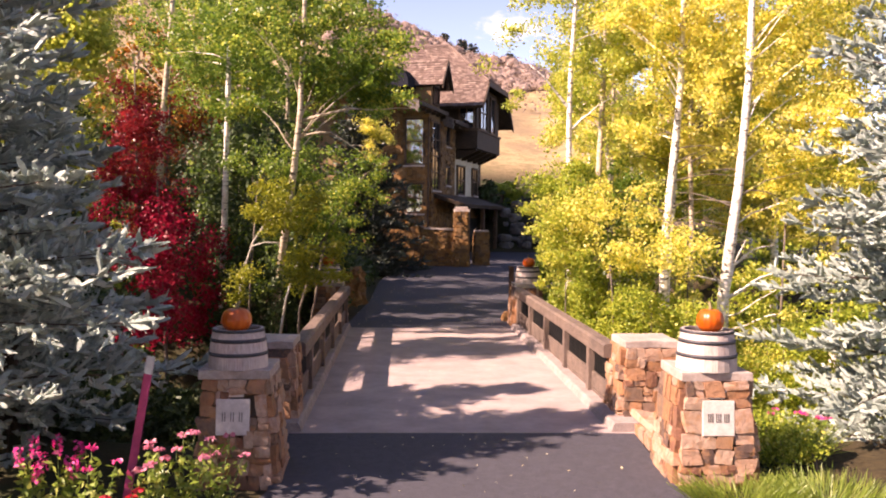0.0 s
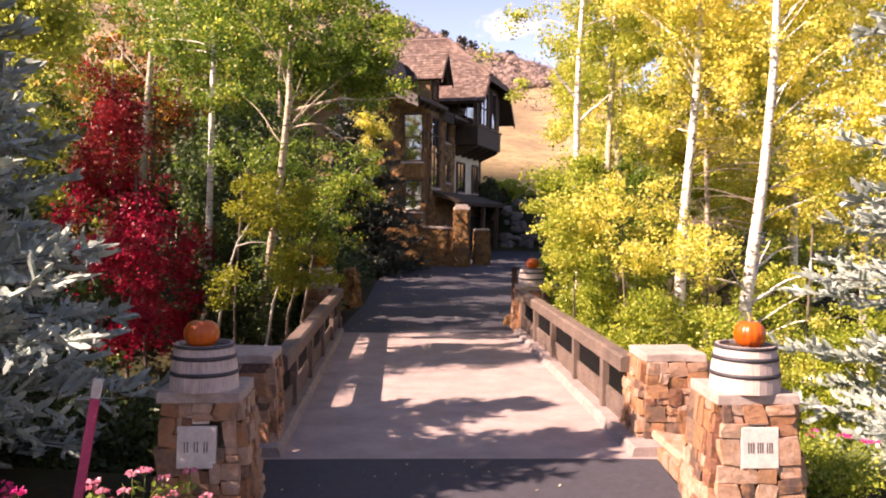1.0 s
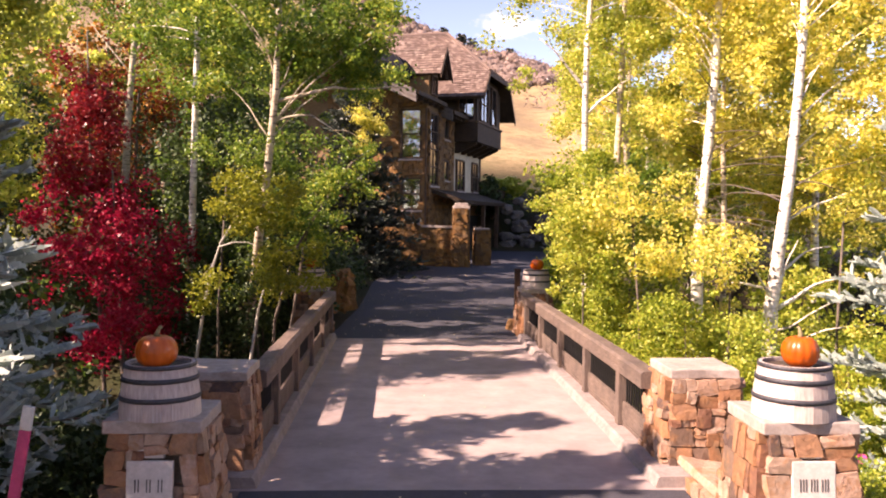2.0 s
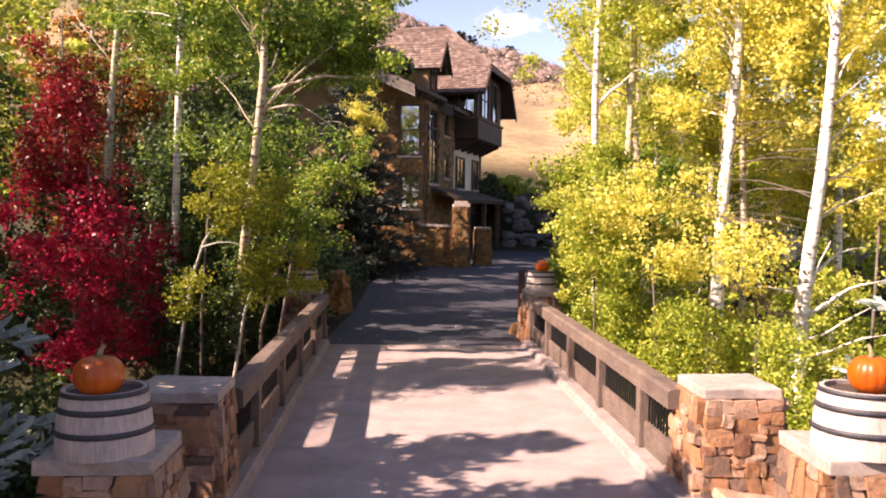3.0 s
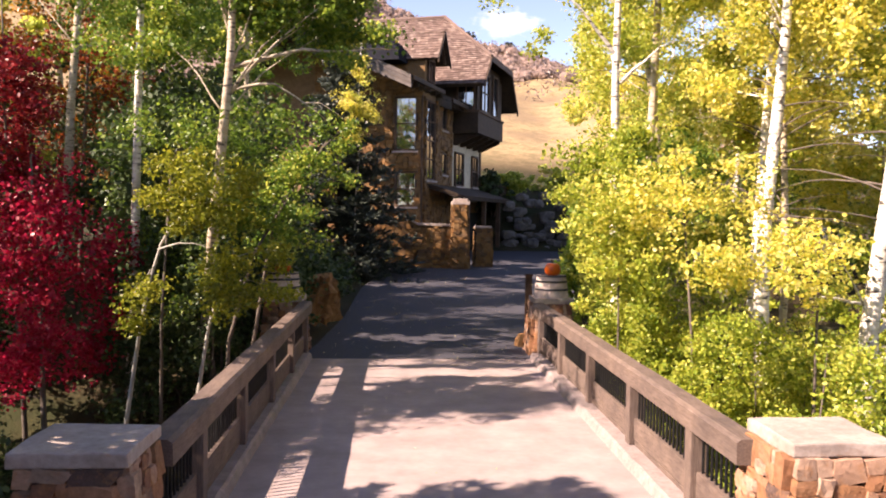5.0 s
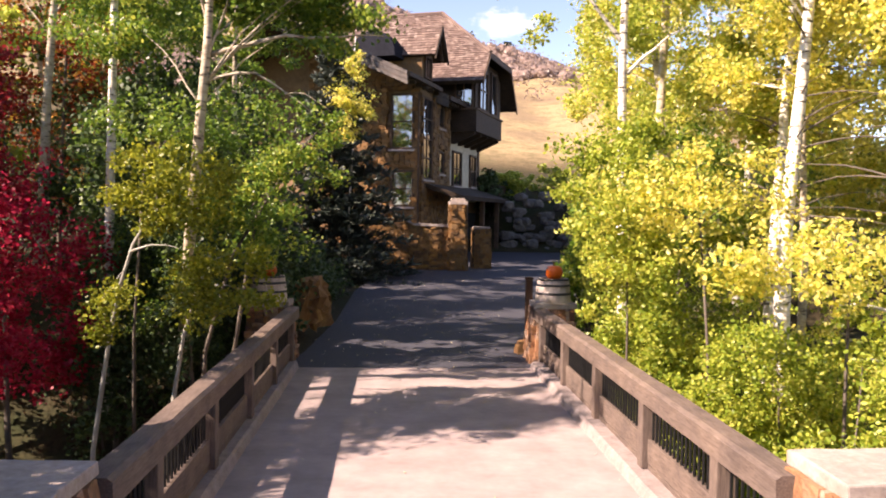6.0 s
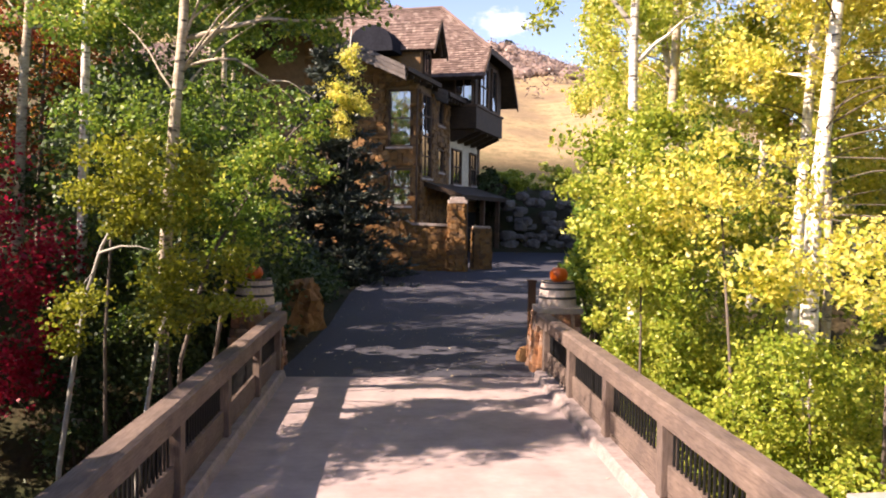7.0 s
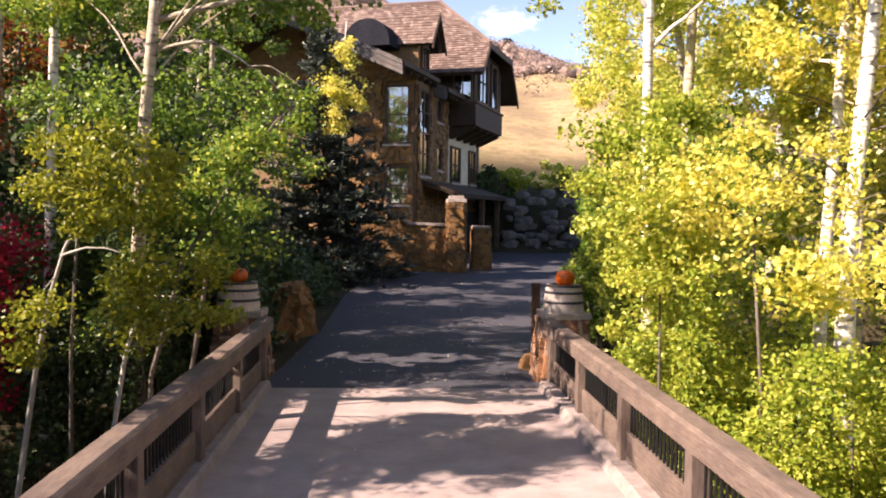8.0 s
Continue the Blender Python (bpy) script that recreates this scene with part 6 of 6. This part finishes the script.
def flower_plant(x, y, height, stems, material, label, seed, head=0.05, spike=False, spread=0.25):
    """A clump of leafy stems with flower heads."""
    pick = random.Random(seed)
    z0 = ground_z(x, y)
    ob = thing("flower_plant", label, "flower", pose(x, y, z0), "bed flowers")
    tubes, leaf_at, heads = [], [], []
    for i in range(stems):
        a, r = pick.uniform(0, 6.28), spread * pick.uniform(0.2, 1.0)
        h = height * pick.uniform(0.65, 1.0)
        tip = Vector((r * math.cos(a) * 1.3, r * math.sin(a) * 1.3, h))
        tubes.append(limb((r * 0.4 * math.cos(a), r * 0.4 * math.sin(a), 0), tip, 0.007, seed + i, 0.1, 4))
        for j in range(40):
            k = pick.uniform(0.15, 0.92)
            leaf_at.append(tip * k + Vector((pick.uniform(-0.09, 0.09), pick.uniform(-0.09, 0.09), 0)))
        n = 26 if spike else 14
        for j in range(n):
            b = pick.uniform(0, 6.28)
            if spike:
                heads.append(tip + Vector((0.035 * math.cos(b), 0.035 * math.sin(b), -0.14 + 0.2 * j / n)))
            else:
                heads.append(tip + Vector((head * 0.7 * math.cos(b), head * 0.7 * math.sin(b), pick.uniform(-0.012, 0.006))))
    part("stem", mesh_of("stem", *join(*tubes), M_GREEN_STEM, True), ob)["kind"] = "stuff"
    part("foliage", quads_mesh("foliage", leaf_quads(np.array(leaf_at), 0.10, 0.5, 0.1, 0.4), M_GRASS), ob)["kind"] = "stuff"
    part("bloom", quads_mesh("bloom", leaf_quads(np.array(heads), head, 1.0, 0.1, 0.7), material), ob)["kind"] = "stuff"


M_CONE = leaf_material("petal_dusty_pink", [(0.0, (0.55, 0.12, 0.22)), (1.0, (0.75, 0.32, 0.42))], 0.4)
M_GREEN_STEM = simple("green_stem", (0.06, 0.12, 0.02), (0.14, 0.2, 0.05), 30, 0.6, 0.1)
for i, (x, y, h, n, mat, spike) in enumerate((
    (-3.3, 7.0, 1.0, 4, M_PETAL, True), (-2.95, 7.0, 1.05, 4, M_PETAL, True), (-2.6, 6.9, 0.95, 3, M_PETAL, False), (-2.35, 6.75, 0.6, 4, M_PETAL_RED, False),
    (5.75, 10.4, 0.55, 4, M_PETAL, False), (6.1, 10.0, 0.5, 4, M_PETAL, False),
)):
    flower_plant(x, y, h, n, mat, "leafy plant with bright pink flowers in the bed", 200 + i, 0.055, spike, 0.2)
for i, (x, y, h, n) in enumerate(((-1.85, 7.25, 1.12, 6), (-1.55, 7.35, 0.9, 4), (-2.1, 7.05, 0.95, 6))):
    flower_plant(x, y, h, n, M_CONE, "coneflower plant with pale pink heads before the pillar", 220 + i, 0.06, False, 0.32)


def low_clump(name, label, category, x, y, radius, count, length, material, seed, height=0.3):
    """A tuft of blades."""
    g = np.random.default_rng(seed)
    z0 = ground_z(x, y)
    a, r = g.uniform(0, 6.28, count), radius * np.sqrt(g.random(count))
    p = np.stack([r * np.cos(a), r * np.sin(a), np.full(count, -0.02)], axis=1)
    way = unit_rows(np.stack([np.cos(a) * 0.5, np.sin(a) * 0.5, np.ones(count)], axis=1) + g.normal(size=(count, 3)) * 0.25)
    ln = (length * g.uniform(0.6, 1.2, count))[:, None]
    w = unit_rows(np.cross(way, g.normal(size=(count, 3)))) * 0.006
    bend = np.stack([np.cos(a), np.sin(a), np.full(count, -0.5)], axis=1) * ln * 0.25
    v = np.stack([p - w, p + w, p + way * ln + bend + w * 0.3, p + way * ln + bend - w * 0.3], axis=1)
    ob = part(name, quads_mesh(name, v, material), at=pose(x, y, z0))
    return tagged(ob, label, category, kind="stuff")


low_clump("grass", "bright tufted grass at the foot of the sunlit pillar", "grass", 4.2, 7.85, 0.55, 1500, 0.3, M_GRASS, 301)
low_clump("grass", "bright tufted grass beside the drive", "grass", 5.1, 7.7, 0.7, 1600, 0.3, M_GRASS, 302)
for x, y, seed in ((5.5, 9.9, 311), (5.3, 8.9, 313)):
    shrub("bedding_plant", "low leafy green plant in the sunlit bed", x, y, ground_z(x, y), (0.4, 0.4, 0.26), 26, 36, 0.05, M_LEAF_SHRUB, seed, 0.2, 5, None, "bedding plants")
low_clump("grass", "long grass between pillar and spruce", "grass", 5.2, 9.7, 0.7, 1500, 0.5, M_GRASS, 303)
low_clump("grass", "long grass on the bank", "grass", 5.6, 11.0, 0.8, 1600, 0.6, M_GRASS, 304)
low_clump("silver_plant", "silvery low foliage plant at the bed's edge", "plant", -2.0, 6.7, 0.35, 900, 0.28, M_SILVER, 305)
low_clump("silver_plant", "silvery low foliage plant at the bed's edge", "plant", -1.6, 6.9, 0.3, 700, 0.25, M_SILVER, 306)


def scatter_leaves():
    """Fallen leaves on drive and deck."""
    g = np.random.default_rng(9)
    pts = []
    while len(pts) < 560:
        x, y = g.uniform(-1.0, 6.0), g.uniform(5.5, 40)
        if x > 3.3 + max(0, (y - 27) * 0.35):
            continue
        if 10.2 < y < 21.1 and g.random() < 0.85:
            continue
        z = 0.0 if 10.15 < y < 21.15 else road_z(y)
        pts.append((x, y, z + 0.008))
    q = leaf_quads(np.array(pts), 0.036, 6.0, 0.0, 0.8)
    tagged(part("fallen_leaves", quads_mesh("fallen_leaves", q, M_FALLEN)), "pale yellow fallen leaves scattered on the drive", "leaves", kind="stuff")


M_FALLEN = leaf_material("fallen_leaf", [(0.0, (0.34, 0.26, 0.13)), (0.5, (0.54, 0.46, 0.27)), (1.0, (0.64, 0.59, 0.46))], 0.1)
scatter_leaves()


def hill_brush():
    """Oak brush and a few conifers on the hillside."""
    g = np.random.default_rng(12)
    centres = []
    while len(centres) < 2100:
        x, y = g.uniform(-75, 95), g.uniform(66, 160)
        dens = noise.noise(Vector((x * 0.035, y * 0.035, 4)))
        if dens + (y - 118) / 60 + g.uniform(-0.45, 0.45) < 0.05:
            continue
        centres.append((x, y, ground_z(x, y) + 0.7))
    c = np.array(centres)
    q = leaf_quads(clumps(c, 28, 1.5, 0.55), 0.31, 0.9, 0.0, 0.8)
    tagged(part("hill_brush", quads_mesh("hill_brush", q, M_BRUSH)), "mauve-brown oak brush over the dry hillside", "brush", kind="stuff")
    bm = bmesh.new()
    bmesh.ops.create_icosphere(bm, subdivisions=2, radius=1.0)
    ball, faces = [v.co.copy() for v in bm.verts], [tuple(v.index for v in f.verts) for f in bm.faces]
    bm.free()
    verts, polys = [], []
    for i, p in enumerate(c for c in centres if c[1] > 104):
        n, r = len(verts), g.uniform(0.5, 1.15)
        for v in ball:
            k = r * (1 + 0.45 * noise.noise(v * 1.7 + Vector((i * 1.37, 0, 0))))
            verts.append((p[0] + v.x * k, p[1] + v.y * k, p[2] - 0.3 + v.z * k * 0.75))
        polys += [tuple(j + n for j in f) for f in faces]
    tagged(part("hill_brush", mesh_of("hill_brush", verts, polys, M_BRUSH_MASS, True)), "dense rounded oak brush on the far slope", "brush", kind="stuff")


hill_brush()

# pines on the skyline
for i, (x, y, h) in enumerate(((7.5, 151, 2.2), (10.8, 152, 3.2), (12.6, 150, 2.4), (19.5, 151, 2.0))):
    spruce(x, y, h, 1.2, M_NEEDLE_DARK, "dark conifer on the skyline", 400 + i, 0.7, 7, 0.14, 0.6, 0, 1)


def cloud(x, y, z, w, h, seed):
    """A thin fair-weather cloud far off: a flat card whose glow stands for sunlight."""
    k = Nodes("cloud_glow")
    v = k.coords(True, (1, 1, 1))
    ln = k.add("ShaderNodeVectorMath")
    ln.operation = "LENGTH"
    k.link(v, ln.inputs[0])
    n = k.noise(v, 2.3, 6, 0.6)
    a = k.sums("SUBTRACT", True)
    k.link(n, a.inputs[0])
    b = k.sums("MULTIPLY")
    k.link(ln.outputs["Value"], b.inputs[0])
    b.inputs[1].default_value = 0.55
    k.link(b.outputs[0], a.inputs[1])
    alpha = k.ramp(a.outputs[0], [(0.02, (0, 0, 0)), (0.55, (0.62, 0.62, 0.62))])
    # Emission in place of sunlight on the cloud.
    em = k.add("ShaderNodeEmission")
    em.inputs["Color"].default_value, em.inputs["Strength"].default_value = (1.0, 1.0, 1.0, 1), 0.75
    tr = k.add("ShaderNodeBsdfTransparent")
    ms = k.add("ShaderNodeMixShader")
    k.link(alpha, ms.inputs[0])
    k.link(tr.outputs[0], ms.inputs[1])
    k.link(em.outputs[0], ms.inputs[2])
    k.link(ms.outputs[0], k.t.nodes["Material Output"].inputs["Surface"])
    me = mesh_of("backdrop_cloud", [(-1, 0, -1), (1, 0, -1), (1, 0, 1), (-1, 0, 1)], [(0, 1, 2, 3)], k.m)
    ob = part("backdrop_cloud", me, at=pose(x, y, z) @ Matrix.Diagonal((w, 1, h, 1)))
    tagged(ob, "soft white cloud in the blue sky", "cloud", kind="structure")


cloud(250, 2000, 462, 95, 42, 1)
